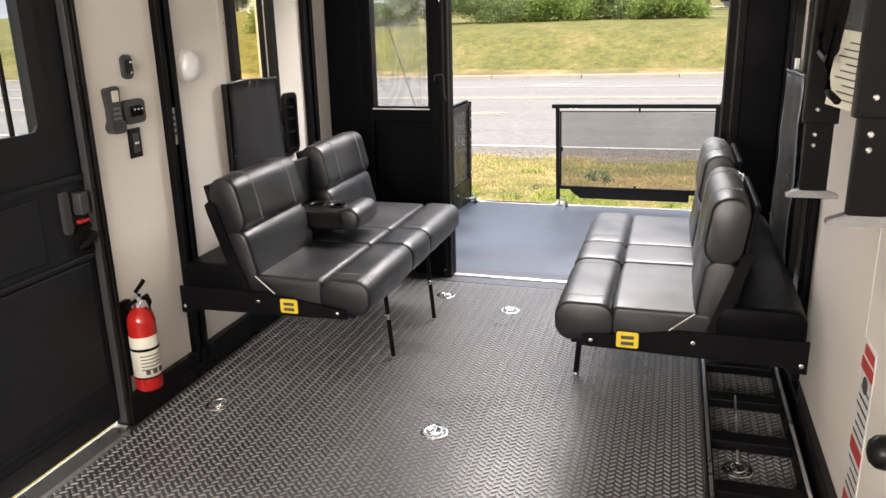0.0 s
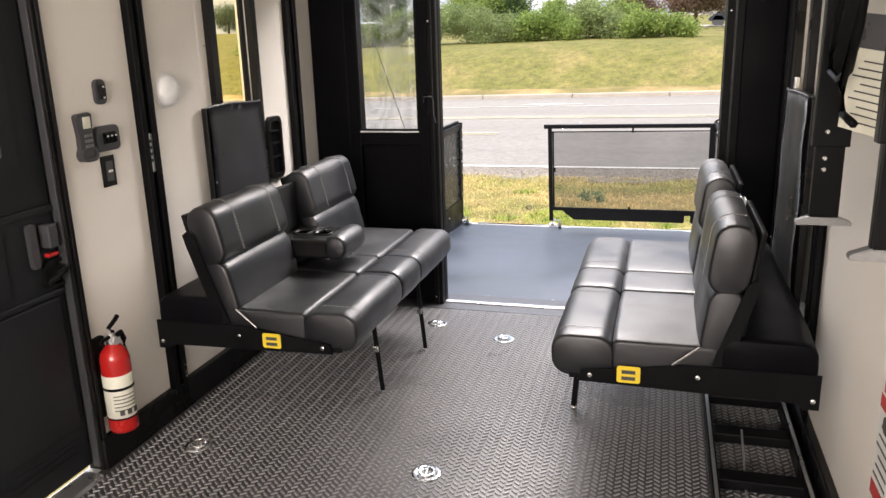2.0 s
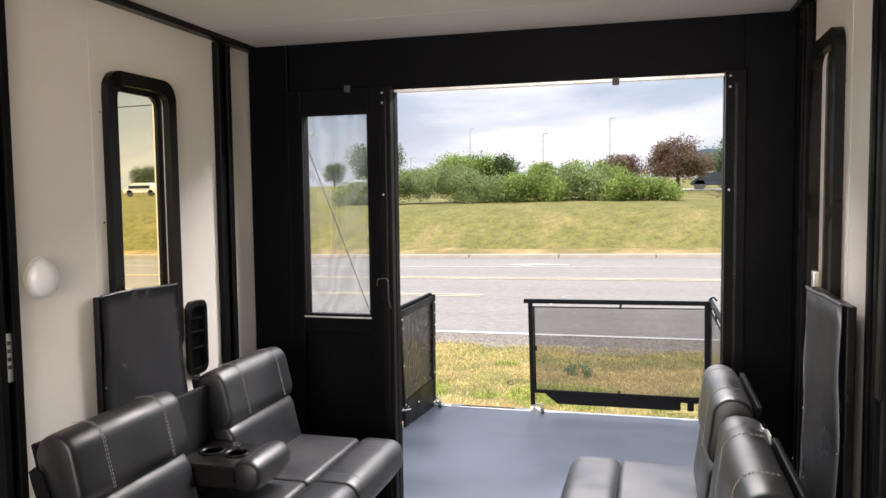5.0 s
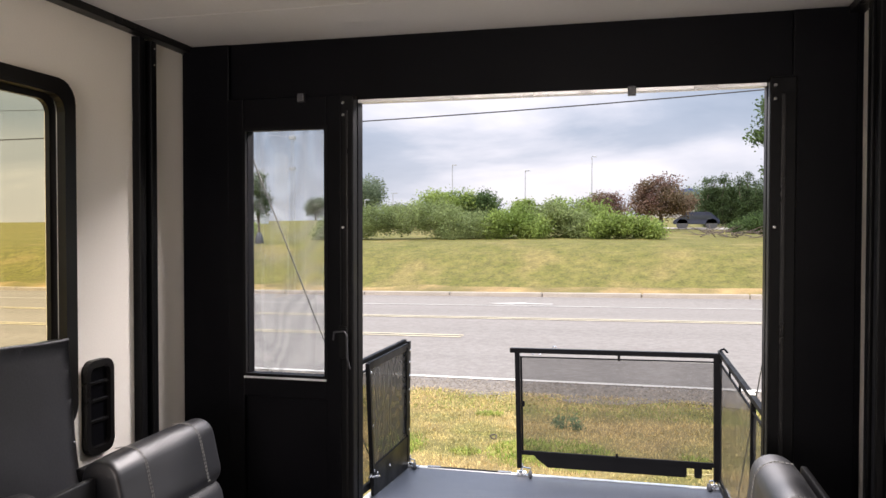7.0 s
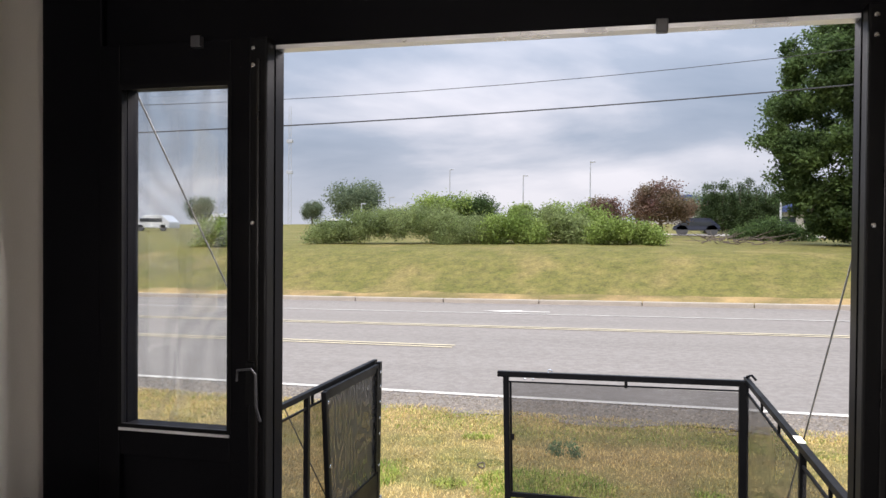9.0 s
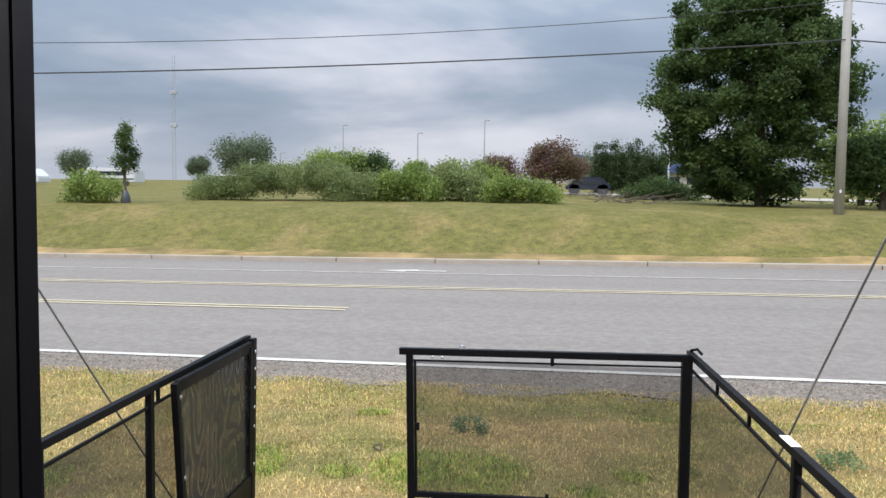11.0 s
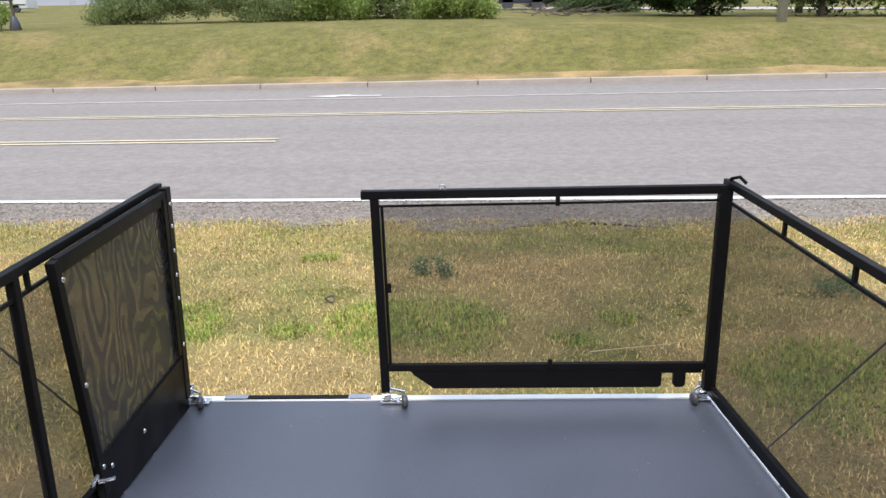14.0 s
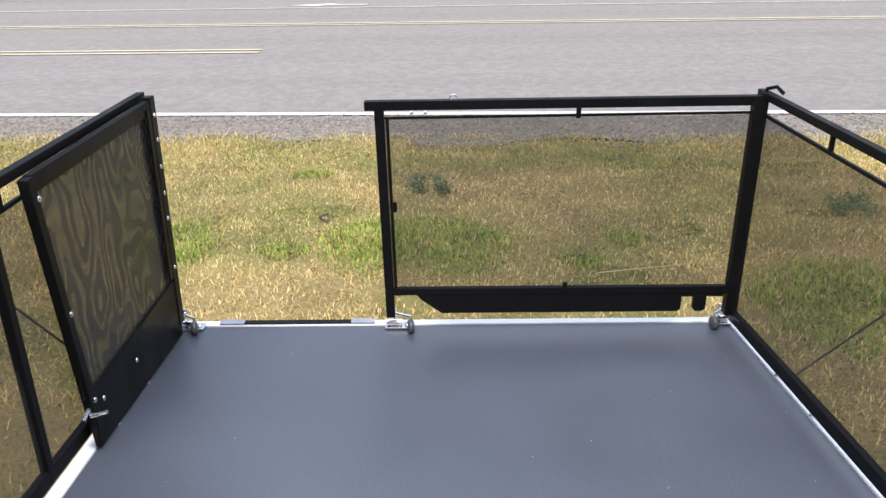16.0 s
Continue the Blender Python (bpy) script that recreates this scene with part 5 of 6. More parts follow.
def road_point(u, v, up=0.0):
    y = v + SLANT * u
    return Vector((u, y, hill(v) + TIPPED * 45 * math.tanh(u / 45) + up))


g_us = spans([(-4000, -400, 6), (-400, -60, 12), (-60, 60, 60), (60, 400, 12), (400, 4000, 6)])
g_vs = spans([(-4000, -300, 4), (-300, -20, 8), (-20, 6, 8), (6, 12, 8), (12, 26.2, 6), (26.2, 26.6, 2), (26.6, 36, 24), (36, 70, 20), (70, 110, 8), (110, 200, 5), (200, 700, 6), (700, 4000, 6)])


def ground_point(u, v):
    y = v + SLANT * u
    sunk = 0.06 if 11.7 < v < 26.5 else 0.0
    return (u, y, ground_z(u, y) - sunk)


single("ground", grid_sheet(g_us, g_vs, ground_point), M_GROUND, "mown summer grass with dry yellow patches", "ground", kind="structure", smooth=True)
r_us = spans([(-400, -60, 10), (-60, 60, 60), (60, 400, 10)])
single("road", grid_sheet(r_us, spans([(12.1, 26.3, 8)]), lambda u, v: road_point(u, v, 0.0)), M_ASPHALT, "grey worn asphalt road with turn lanes", "road", kind="structure")


def ragged(u, v):
    edge = v if v > 11.9 else v + 0.3 * noise.noise(Vector((u * 0.9, 0, 0))) + 0.12 * noise.noise(Vector((u * 4, 3, 0)))
    return road_point(u, edge, 0.008 if v < 12.2 else 0.004)


single("road_shoulder", grid_sheet(spans([(-200, -30, 40), (-30, 30, 240), (30, 200, 40)]), [11.45, 11.7, 12.0, 12.3], ragged), M_GRAVEL, "grey gravel shoulder between grass and asphalt", "shoulder", kind="structure")


single("verge", grid_sheet(spans([(-60, -12, 30), (-12, 12, 120), (12, 60, 30)]), spans([(-26, 3, 16), (3, 11.5, 24)]), lambda u, v: (u, v + SLANT * u, ground_z(u, v + SLANT * u) + 0.01 + 0.025 * noise.noise(Vector((u * 1.7, v * 1.7, 5))))), M_VERGE, "dry grass verge between deck and road", "verge", kind="structure", smooth=True)


def stripe(name, u0, u1, v, wide, mat, label):
    n = max(1, int((u1 - u0) / 1.5))
    return single(name, grid_sheet([u0 + (u1 - u0) * i / n for i in range(n + 1)], [v - wide / 2, v + wide / 2], lambda u, w: road_point(u, w, 0.012)), mat, label, "road marking", "painted road lines", kind="structure")


stripe("road_line_edge", -150, 150, 12.52, 0.13, M_LINEW, "white painted edge line")
for dv in (-0.13, 0.13):
    stripe("road_line_turn", -150, -3.4, 16.8 + dv, 0.1, M_LINEY, "yellow double line that ends part way along")
    stripe("road_line_centre", -150, 150, 20.15 + dv, 0.1, M_LINEY, "yellow double centre line")
stripe("road_line_far", -150, 150, 23.3, 0.1, M_LINEW, "white painted lane line")
arrow_bm = bmesh.new()
arrow_o = [(-4.2, 23.95), (-3.4, 23.62), (-3.4, 23.82), (-2.3, 23.82), (-2.3, 24.02), (-3.1, 24.05), (-3.1, 24.3)]
arrow_bm.faces.new([arrow_bm.verts.new(road_point(u, v, 0.013)) for u, v in arrow_o])
single("road_arrow", arrow_bm, M_LINEW, "white turn arrow painted on the asphalt", "road marking", kind="structure")

def dry_strip(u, v):
    edge = 0.35 * noise.noise(Vector((u * 0.5, 7, 0))) + 0.15 * noise.noise(Vector((u * 2.3, 3, 0))) if v > 27 else 0
    y = v + edge + SLANT * u
    return (u, y, ground_z(u, y) + 0.012)


single("dry_grass_strip", grid_sheet(spans([(-60, 60, 160)]), [26.46, 26.7, 27.0, 27.35], dry_strip), M_DRYSTRIP, "dry brown grass along the far kerb", "grass strip", kind="structure", smooth=True)
kerb = thing("kerb", (0, 26.3, -0.4), "pale concrete kerb in long cast pieces", "kerb", kind="structure")
KERB_LEN = 3.05
k_bm = box(0, KERB_LEN - 0.018, -0.09, 0.09, -0.1, 0.15, 0.02)
k_mesh = bpy.data.meshes.new("kerb_stone")
k_bm.to_mesh(k_mesh)
k_bm.free()
k_mesh.materials.append(M_KERB)
for k in range(-18, 18):
    u = 0.2 + k * KERB_LEN
    a, b = road_point(u, 26.35, -0.0), road_point(u + KERB_LEN, 26.35, 0.0)
    a.z, b.z = -0.45 + TIPPED * 45 * math.tanh(u / 45), -0.45 + TIPPED * 45 * math.tanh((u + KERB_LEN) / 45)
    d = (b - a).normalized()
    side = Vector((0, 0, 1)).cross(d).normalized()
    m = Matrix((d, side, d.cross(side))).transposed().to_4x4()
    m.translation = a
    ks = new("kerb_stone", k_mesh)
    adopt(ks, kerb)
    ks.matrix_basis = m


# loose stones of the shoulder
p_rng = np.random.default_rng(21)
p_pts, p_faces = [], []
for u, v, r in zip(p_rng.uniform(-11, 10, 15000), p_rng.uniform(11.3, 12.46, 15000), p_rng.uniform(0.006, 0.017, 15000)):
    if v < 11.5 + 0.15 * noise.noise(Vector((u * 0.9, 0, 0))) and p_rng.random() < 0.6:
        continue
    o = road_point(u, v, 0.01)
    n, w = len(p_pts), p_rng.uniform(0.7, 1.4, 4)
    p_pts += [(o.x + r * w[0], o.y, o.z), (o.x, o.y + r * w[1], o.z), (o.x - r * w[2], o.y, o.z), (o.x, o.y - r * w[3], o.z), (o.x + r * 0.2, o.y, o.z + r * 0.8)]
    p_faces += [(n, n + 1, n + 4), (n + 1, n + 2, n + 4), (n + 2, n + 3, n + 4), (n + 3, n, n + 4)]
p_data = bpy.data.meshes.new("shoulder_gravel")
p_data.from_pydata(p_pts, [], p_faces)
p_data.materials.append(M_PEBBLE)
tagged(new("shoulder_gravel", p_data), "loose grey and tan gravel beside the asphalt", "gravel", kind="stuff")


# verge grass, thickest where it is nearest
def blades(name, count, region, height, mat, label, seed, oval=False):
    rng = np.random.default_rng(seed)
    x0, x1, v0, v1 = region
    us, vs = rng.uniform(x0, x1, count), rng.uniform(v0, v1, count)
    tuft = np.array([noise.noise(Vector((u * 1.7, v * 1.7, 5))) for u, v in zip(us, vs)])
    keep = rng.uniform(-0.55, 0.5, count) < tuft + 0.55
    if oval:
        far = ((us - (x0 + x1) / 2) / (x1 - x0)) ** 2 + ((vs - (v0 + v1) / 2) / (v1 - v0)) ** 2
        keep &= far * 4 < rng.uniform(0.2, 1.1, count) + 0.5 * tuft
    us, vs, tuft = us[keep], vs[keep], tuft[keep]
    n = len(us)
    hs = height * rng.uniform(0.5, 1.3, n) * (1 + 0.7 * tuft)
    az, lean, wide = rng.uniform(0, math.tau, n), rng.uniform(0.35, 1.35, n), rng.uniform(0.002, 0.0042, n)
    base = np.array([ground_point(u, v) for u, v in zip(us, vs)])
    side = np.stack([-np.sin(az), np.cos(az), np.zeros(n)], 1) * wide[:, None]
    out = np.stack([np.cos(az) * np.sin(lean), np.sin(az) * np.sin(lean), np.cos(lean)], 1) * hs[:, None]
    mid = base + out * 0.55 + np.stack([np.zeros(n), np.zeros(n), hs * 0.12], 1)
    verts = np.stack([base - side, base + side, mid + side * 0.7, mid - side * 0.7, base + out], 1).reshape(-1, 3)
    faces = []
    for i in range(n):
        k = 5 * i
        faces += [(k, k + 1, k + 2, k + 3), (k + 3, k + 2, k + 4)]
    data = bpy.data.meshes.new(name)
    data.from_pydata(verts.tolist(), [], faces)
    data.materials.append(mat)
    return tagged(new(name, data), label, "grass", kind="stuff")


blades("verge_grass", 230000, (-7.5, 6.0, 7.3, 11.75), 0.04, M_BLADE, "dry yellow and green tufted verge grass", 3)
blades("verge_grass_side", 26000, (-16, -7.5, 6.5, 11.7), 0.06, M_BLADE, "dry yellow and green tufted verge grass", 4)
blades("verge_grass_far_side", 20000, (6.0, 14, 6.5, 11.7), 0.06, M_BLADE, "dry yellow and green tufted verge grass", 5)
blades("verge_grass_under", 16000, (-6.5, 5.0, 4.8, 7.4), 0.055, M_BLADE, "dry yellow and green grass beside the deck", 6)

for k, (gx, gy, rx, ry) in enumerate(((-2.36, 9.25, 0.32, 0.42), (-1.16, 9.2, 0.34, 0.5), (-1.64, 9.12, 0.18, 0.16), (-0.68, 9.2, 0.42, 0.6), (0.45, 9.18, 0.15, 0.12), (0.1, 8.87, 0.2, 0.1), (-1.67, 10.6, 0.16, 0.12), (1.4, 8.2, 0.55, 0.6), (-3.9, 8.6, 0.5, 0.5), (2.8, 9.4, 0.5, 0.4))):
    gv = gy - SLANT * gx
    blades("green_grass_patch", int(15000 * rx * ry / 0.4) + 150, (gx - rx, gx + rx, gv - ry, gv + ry), 0.052, M_BLADE_GREEN, "patch of fresh green grass in the dry verge", 60 + k, True)
blades("verge_green_edge", 16000, (-7.5, 6.0, 10.6, 11.6), 0.045, M_BLADE_GREEN, "thin green grass along the gravel shoulder", 7)
M_BARK = material("grey_brown_bark", (0.13, 0.1, 0.075), 0.9, vary=0.35, grain=18, blotch=3, bump=0.6, distance=0.03)
M_POLE = material("weathered_utility_pole_wood", (0.44, 0.42, 0.38), 0.85, vary=0.2, grain=25, blotch=1.2, bump=0.3)


def leaf_material(name, one, two, scale=0.6):
    m = two_tone(name, one, two, scale, 0.6, 0.35, 0.65, 6, 0, island=0.9, vary=0.45)
    n, l = m.node_tree.nodes, m.node_tree.links
    thin, mix = n.new("ShaderNodeBsdfTranslucent"), n.new("ShaderNodeMixShader")
    l.new([k for k in n if k.type == "VECT_MATH"][0].outputs[0], thin.inputs[0])
    mix.inputs[0].default_value = 0.5
    l.new(n["Principled BSDF"].outputs[0], mix.inputs[1])
    l.new(thin.outputs[0], mix.inputs[2])
    l.new(mix.outputs[0], n["Material Output"].inputs[0])
    return m


M_LEAF_BIG = leaf_material("deep_green_leaves", (0.06, 0.1, 0.035), (0.13, 0.19, 0.06))
M_LEAF_BUSH = leaf_material("bright_shrub_leaves", (0.2, 0.275, 0.065), (0.32, 0.39, 0.105))
M_LEAF_WILLOW = leaf_material("grey_green_willow_leaves", (0.19, 0.235, 0.09), (0.3, 0.345, 0.135))
M_LEAF_WEED = leaf_material("blue_green_weed_leaves", (0.17, 0.24, 0.11), (0.24, 0.31, 0.15))
M_STRAW = material("pale_straw", (0.6, 0.48, 0.24), 0.8, vary=0.1, grain=60, blotch=9, bump=0)
M_LEAF_PLUM = leaf_material("plum_and_green_leaves", (0.22, 0.12, 0.1), (0.21, 0.17, 0.09))
M_LEAF_CEDAR = leaf_material("dark_cedar_leaves", (0.06, 0.09, 0.035), (0.09, 0.135, 0.05))
# distance haze is put into this paler, greyer leaf colour
M_LEAF_FAR = leaf_material("hazed_distant_leaves", (0.15, 0.19, 0.11), (0.2, 0.24, 0.14))


def foliage(name, lobes, count, size, mat, parent, seed, upright=0.0):
    """A crown of single leaves gathered in clumps on the given lobes (centre, radii)."""
    rng = np.random.default_rng(seed)
    weights = np.array([l[1][0] * l[1][1] * l[1][2] for l in lobes]) ** 0.7
    which = rng.choice(len(lobes), max(10, count // 60), p=weights / weights.sum())
    centres = []
    for w in which:
        c, r = lobes[w]
        d = rng.normal(size=3)
        d /= np.linalg.norm(d)
        centres.append(np.array(c) + d * np.array(r) * rng.uniform(0.45, 1.0) ** 0.6)
    centres = np.array(centres)
    pick = rng.integers(0, len(centres), count)
    spread = np.mean([min(l[1]) for l in lobes]) * 0.2 + size * 1.5
    p = centres[pick] + rng.normal(size=(count, 3)) * spread * np.array([1, 1, 0.8])
    nrm = rng.normal(size=(count, 3))
    nrm[:, 2] = np.abs(nrm[:, 2]) * (1 - upright) + 0.3 * (1 - upright)
    nrm /= np.linalg.norm(nrm, axis=1)[:, None]
    a = np.cross(nrm, rng.normal(size=(count, 3)))
    a /= np.linalg.norm(a, axis=1)[:, None]
    b = np.cross(nrm, a)
    s = (size * rng.uniform(0.6, 1.4, count))[:, None]
    verts = np.stack([p - a * s, p - b * s * 0.5 + nrm * s * 0.15, p + a * s, p + b * s * 0.5 + nrm * s * 0.15], 1).reshape(-1, 3)
    data = bpy.data.meshes.new(name)
    data.from_pydata(verts.tolist(), [], [(4 * i, 4 * i + 1, 4 * i + 2, 4 * i + 3) for i in range(count)])
    data.materials.append(mat)
    ob = adopt(new(name, data), parent)
    ob["kind"] = "stuff"
    return ob


def tree(name, x, y, trunk_h, trunk_r, lobes, count, size, mat, label, seed, limbs=6, group=""):
    """A tapered trunk with limbs into the crown; lobes are given from the foot of the trunk."""
    z = ground_z(x, y)
    e = thing(name, (x, y, z), label, "bush" if "bush" in name or "shrub" in name else "tree", group)
    rng = random.Random(seed)
    if trunk_r:
        top = max(c[2] for c, r in lobes)
        bend = [(x + rng.uniform(-1, 1) * trunk_r * i * 0.5, y + rng.uniform(-1, 1) * trunk_r * i * 0.5, z - 0.1 + (top + 0.1) * i / 5) for i in range(6)]
        bm = None
        for i in range(5):
            bm = rod(bend[i], bend[i + 1], trunk_r * (1 - i / 6.5), trunk_r * (1 - (i + 1) / 6.5), 9, bm)
        for k in range(limbs):
            c, r = lobes[k % len(lobes)]
            f = rng.uniform(0.15, 0.8)
            start = Vector(bend[1]).lerp(Vector(bend[4]), f)
            end = Vector((x + c[0] + rng.uniform(-.5, .5) * r[0], y + c[1] + rng.uniform(-.5, .5) * r[1], z + c[2] + rng.uniform(-.1, .5) * r[2]))
            bm = rod(start, end, trunk_r * 0.35, trunk_r * 0.08, 6, bm)
        part("trunk", bm, M_BARK, e)
    world_lobes = [((x + c[0], y + c[1], z + c[2]), r) for c, r in lobes]
    foliage("crown", world_lobes, count, size, mat, e, seed)
    return e


def lumps(w, d, h, n, seed, base=0.3):
    """Lobes that fill a low wide shrub."""
    rng = random.Random(seed)
    out = []
    for k in range(n):
        f = (k + 0.5) / n * 2 - 1
        edge = math.sqrt(max(0.1, 1 - f * f))
        r = h * rng.uniform(0.32, 0.48)
        out.append(((f * w / 2, rng.uniform(-.3, .3) * d, base * h * 0.5 + rng.uniform(0.15, 0.55) * h * edge), (max(w / n * 1.1, r * 0.8), d * 0.5, r)))
    return out


m_rng = random.Random(4)
m_lobes = []
MAPLE = ((0.2, 2.7, 2.3), (1.0, 3.4, 2.6), (2.0, 4.1, 2.8), (3.2, 4.8, 3.3), (4.0, 4.9, 3.7), (5.8, 4.6, 3.9), (7.0, 4.3, 3.6), (7.6, 3.9, 2.3), (8.6, 2.9, 1.9), (9.6, 2.0, 1.5), (10.6, 1.1, 0.9), (11.4, 0.5, 0.4))


def maple_reach(h):
    for (a, l0, r0), (b, l1, r1) in zip(MAPLE, MAPLE[1:]):
        if h <= b:
            f = (h - a) / (b - a)
            return l0 + (l1 - l0) * f, r0 + (r1 - r0) * f
    return MAPLE[-1][1:]


# boughs on the outside of the crown, each with its own twigs, over a leafy core
for k in range(215):
    h = 0.7 + 10.2 * m_rng.random() ** 1.1
    left, right = maple_reach(h)
    mid, half = (right - left) / 2, (left + right) / 2
    turn, out = m_rng.uniform(0, math.tau), m_rng.uniform(0.12, 1.0) ** 0.5
    big = m_rng.uniform(0.6, 1.15)
    shrink = max(0.2, out * half - big * 0.55)
    cx, cy = mid + math.cos(turn) * shrink, math.sin(turn) * shrink * 0.7
    for q in range(5):
        r = m_rng.uniform(0.22, 0.5)
        m_lobes.append(((cx + m_rng.gauss(0, 0.42) * big, cy + m_rng.gauss(0, 0.42) * big, max(0.3, h + m_rng.gauss(0, 0.3) * big)), (r, r, r * 0.7)))
tree("maple_tree", 9.75, 38.2, 2.0, 0.15, m_lobes, 200000, 0.085, M_LEAF_BIG, "large dense dark green maple tree", 11, 30)
tree("young_tree", -16.57, 34.2, 1.2, 0.06, [((0, 0, 1.55), (0.42, 0.4, 0.3)), ((-0.03, 0, 1.95), (0.5, 0.46, 0.35)), ((0.04, 0, 2.4), (0.36, 0.34, 0.38)), ((0, 0, 2.85), (0.2, 0.2, 0.36)), ((0.02, 0, 3.2), (0.06, 0.06, 0.3))], 4600, 0.045, M_LEAF_BIG, "slender young green tree planted on the slope", 12)
single("watering_bag", lathe([(0.2, 0.0), (0.21, 0.05), (0.17, 0.3), (0.1, 0.5), (0.07, 0.54)], (-16.57, 34.2, ground_z(-16.57, 34.2) - 0.03), sides=14), M_VINYL, "dark watering bag round the foot of the young tree", "watering bag", smooth=True)
tree("shrub", -18.27, 34.4, 0, 0, lumps(2.1, 1.4, 1.35, 5, 2), 6000, 0.06, M_LEAF_BUSH, "leafy bright green shrub on the slope", 13)
tree("willow_thicket", -10.14, 37, 0, 0, lumps(9.2, 2.4, 1.6, 17, 3), 52000, 0.046, M_LEAF_WILLOW, "low grey-green willow thicket on the bank", 14)
tree("willow_shrub", -5.14, 36.4, 0, 0, lumps(2.4, 1.6, 1.5, 5, 4), 8000, 0.06, M_LEAF_BUSH, "green shrub on the bank", 15, group="shrubs on the bank")
tree("willow_shrub", -3.24, 36.8, 0, 0, lumps(2.9, 1.6, 1.55, 6, 5), 8500, 0.06, M_LEAF_WILLOW, "grey-green shrub on the bank", 16, group="shrubs on the bank")
tree("willow_shrub", -2.72, 38.5, 0, 0, lumps(2.6, 1.8, 2.0, 5, 25), 8000, 0.062, M_LEAF_BUSH, "taller green shrub on the bank", 26, group="shrubs on the bank")
tree("bright_shrub", -1.01, 35.3, 0, 0, lumps(1.25, 1.0, 1.1, 4, 6), 4800, 0.055, M_LEAF_BUSH, "rounded bright green shrub on the bank", 17, group="shrubs on the bank")
tree("bright_shrub", 0.19, 35.3, 0, 0, lumps(1.5, 1.1, 1.2, 4, 7), 5600, 0.055, M_LEAF_BUSH, "rounded bright green shrub on the bank", 18, group="shrubs on the bank")
tree("plum_tree", 1.50, 48, 0.6, 0.14, [((0, 0, 1.7), (1.7, 1.4, 0.85)), ((-0.3, 0, 2.3), (1.1, 1.1, 0.7)), ((1.0, 0, 1.5), (0.9, 1.0, 0.6)), ((-1.2, 0, 1.4), (0.7, 0.8, 0.5)), ((0.3, 0, 2.7), (0.5, 0.5, 0.45))], 13000, 0.065, M_LEAF_PLUM, "spreading plum-coloured ornamental tree", 19)
tree("plum_tree", -2.15, 52, 0.6, 0.14, [((0, 0, 1.2), (1.6, 1.3, 0.8)), ((0.2, 0, 1.7), (1.2, 1.1, 0.6))], 10000, 0.065, M_LEAF_PLUM, "spreading plum-coloured ornamental tree", 20)
for k in range(9):
    tree("cedar_tree", 5.0 + k * 0.56, 60 + 0.4 * (k % 2), 0.5, 0.07, [((0, 0, 1.0), (0.5, 0.5, 1.0)), ((0, 0, 2.1), (0.36, 0.36, 0.8)), ((0, 0, 2.9 + 0.3 * (k % 3)), (0.17, 0.17, 0.5))], 4200, 0.06, M_LEAF_CEDAR, "narrow dark cedar in a tall hedge row", 30 + k, 2, group="cedar row")
tree("hedge_shrub", 6.97, 45.5, 0, 0, lumps(3.4, 1.5, 1.1, 6, 8), 9000, 0.06, M_LEAF_BIG, "low dense green shrub beside the drive", 40)
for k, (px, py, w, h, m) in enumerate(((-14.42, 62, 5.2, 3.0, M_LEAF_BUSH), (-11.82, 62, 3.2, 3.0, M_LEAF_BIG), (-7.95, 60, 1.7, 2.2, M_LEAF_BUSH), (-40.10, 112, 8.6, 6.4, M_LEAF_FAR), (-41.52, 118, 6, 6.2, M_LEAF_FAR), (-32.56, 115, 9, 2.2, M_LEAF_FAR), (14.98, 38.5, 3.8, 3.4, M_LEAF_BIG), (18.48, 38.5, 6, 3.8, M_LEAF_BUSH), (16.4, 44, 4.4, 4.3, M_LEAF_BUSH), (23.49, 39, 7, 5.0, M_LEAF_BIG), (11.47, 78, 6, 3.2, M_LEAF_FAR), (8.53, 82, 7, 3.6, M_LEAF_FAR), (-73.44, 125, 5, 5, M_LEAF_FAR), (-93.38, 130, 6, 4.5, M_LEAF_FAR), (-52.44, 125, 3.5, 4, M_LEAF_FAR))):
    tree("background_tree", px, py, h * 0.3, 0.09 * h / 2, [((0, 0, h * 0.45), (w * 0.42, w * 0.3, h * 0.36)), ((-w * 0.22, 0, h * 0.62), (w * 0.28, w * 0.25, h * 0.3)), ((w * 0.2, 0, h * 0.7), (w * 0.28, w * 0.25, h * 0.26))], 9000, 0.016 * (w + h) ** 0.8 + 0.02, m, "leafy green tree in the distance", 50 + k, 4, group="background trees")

for k, (wx, wy, wr) in enumerate(((-0.78, 10.13, 0.17), (1.97, 9.5, 0.19))):
    wz = ground_z(wx, wy)
    e = thing("weed_clump", (wx, wy, wz), "blue-green weed growing in the verge", "weed", "weeds in the verge")
    foliage("leaves", [((wx, wy, wz + 0.07), (wr, wr * 0.8, 0.05))], 520, 0.013, M_LEAF_WEED, e, 80 + k, 0.6)
    part("stem", rod((wx, wy, wz), (wx + 0.02, wy, wz + 0.22 + wr * 0.5), 0.003, 0.0015, 5), M_LEAF_WEED, e)
curl = [(-1.46 + 0.032 * math.cos(a), 9.62 + 0.02 * math.sin(2 * a), ground_z(-1.46, 9.62) + 0.03 + 0.022 * math.sin(a)) for a in [math.tau * k / 14 for k in range(14)]]
single("dead_twig", tube(curl, 0.007, 6, closed=True), M_BARK, "curled brown dead twig lying in the grass", "twig")
single("straw_stalk", rod((0.15, 8.62, ground_z(0.15, 8.62) + 0.05), (0.62, 8.68, ground_z(0.62, 8.68) + 0.06), 0.004, 0.002, 5), M_STRAW, "pale dry straw stalk lying on the grass", "stalk")
pole = thing("utility_pole", (10.7, 32.1, ground_z(10.7, 32.1)), "weathered grey wooden utility pole", "utility pole")
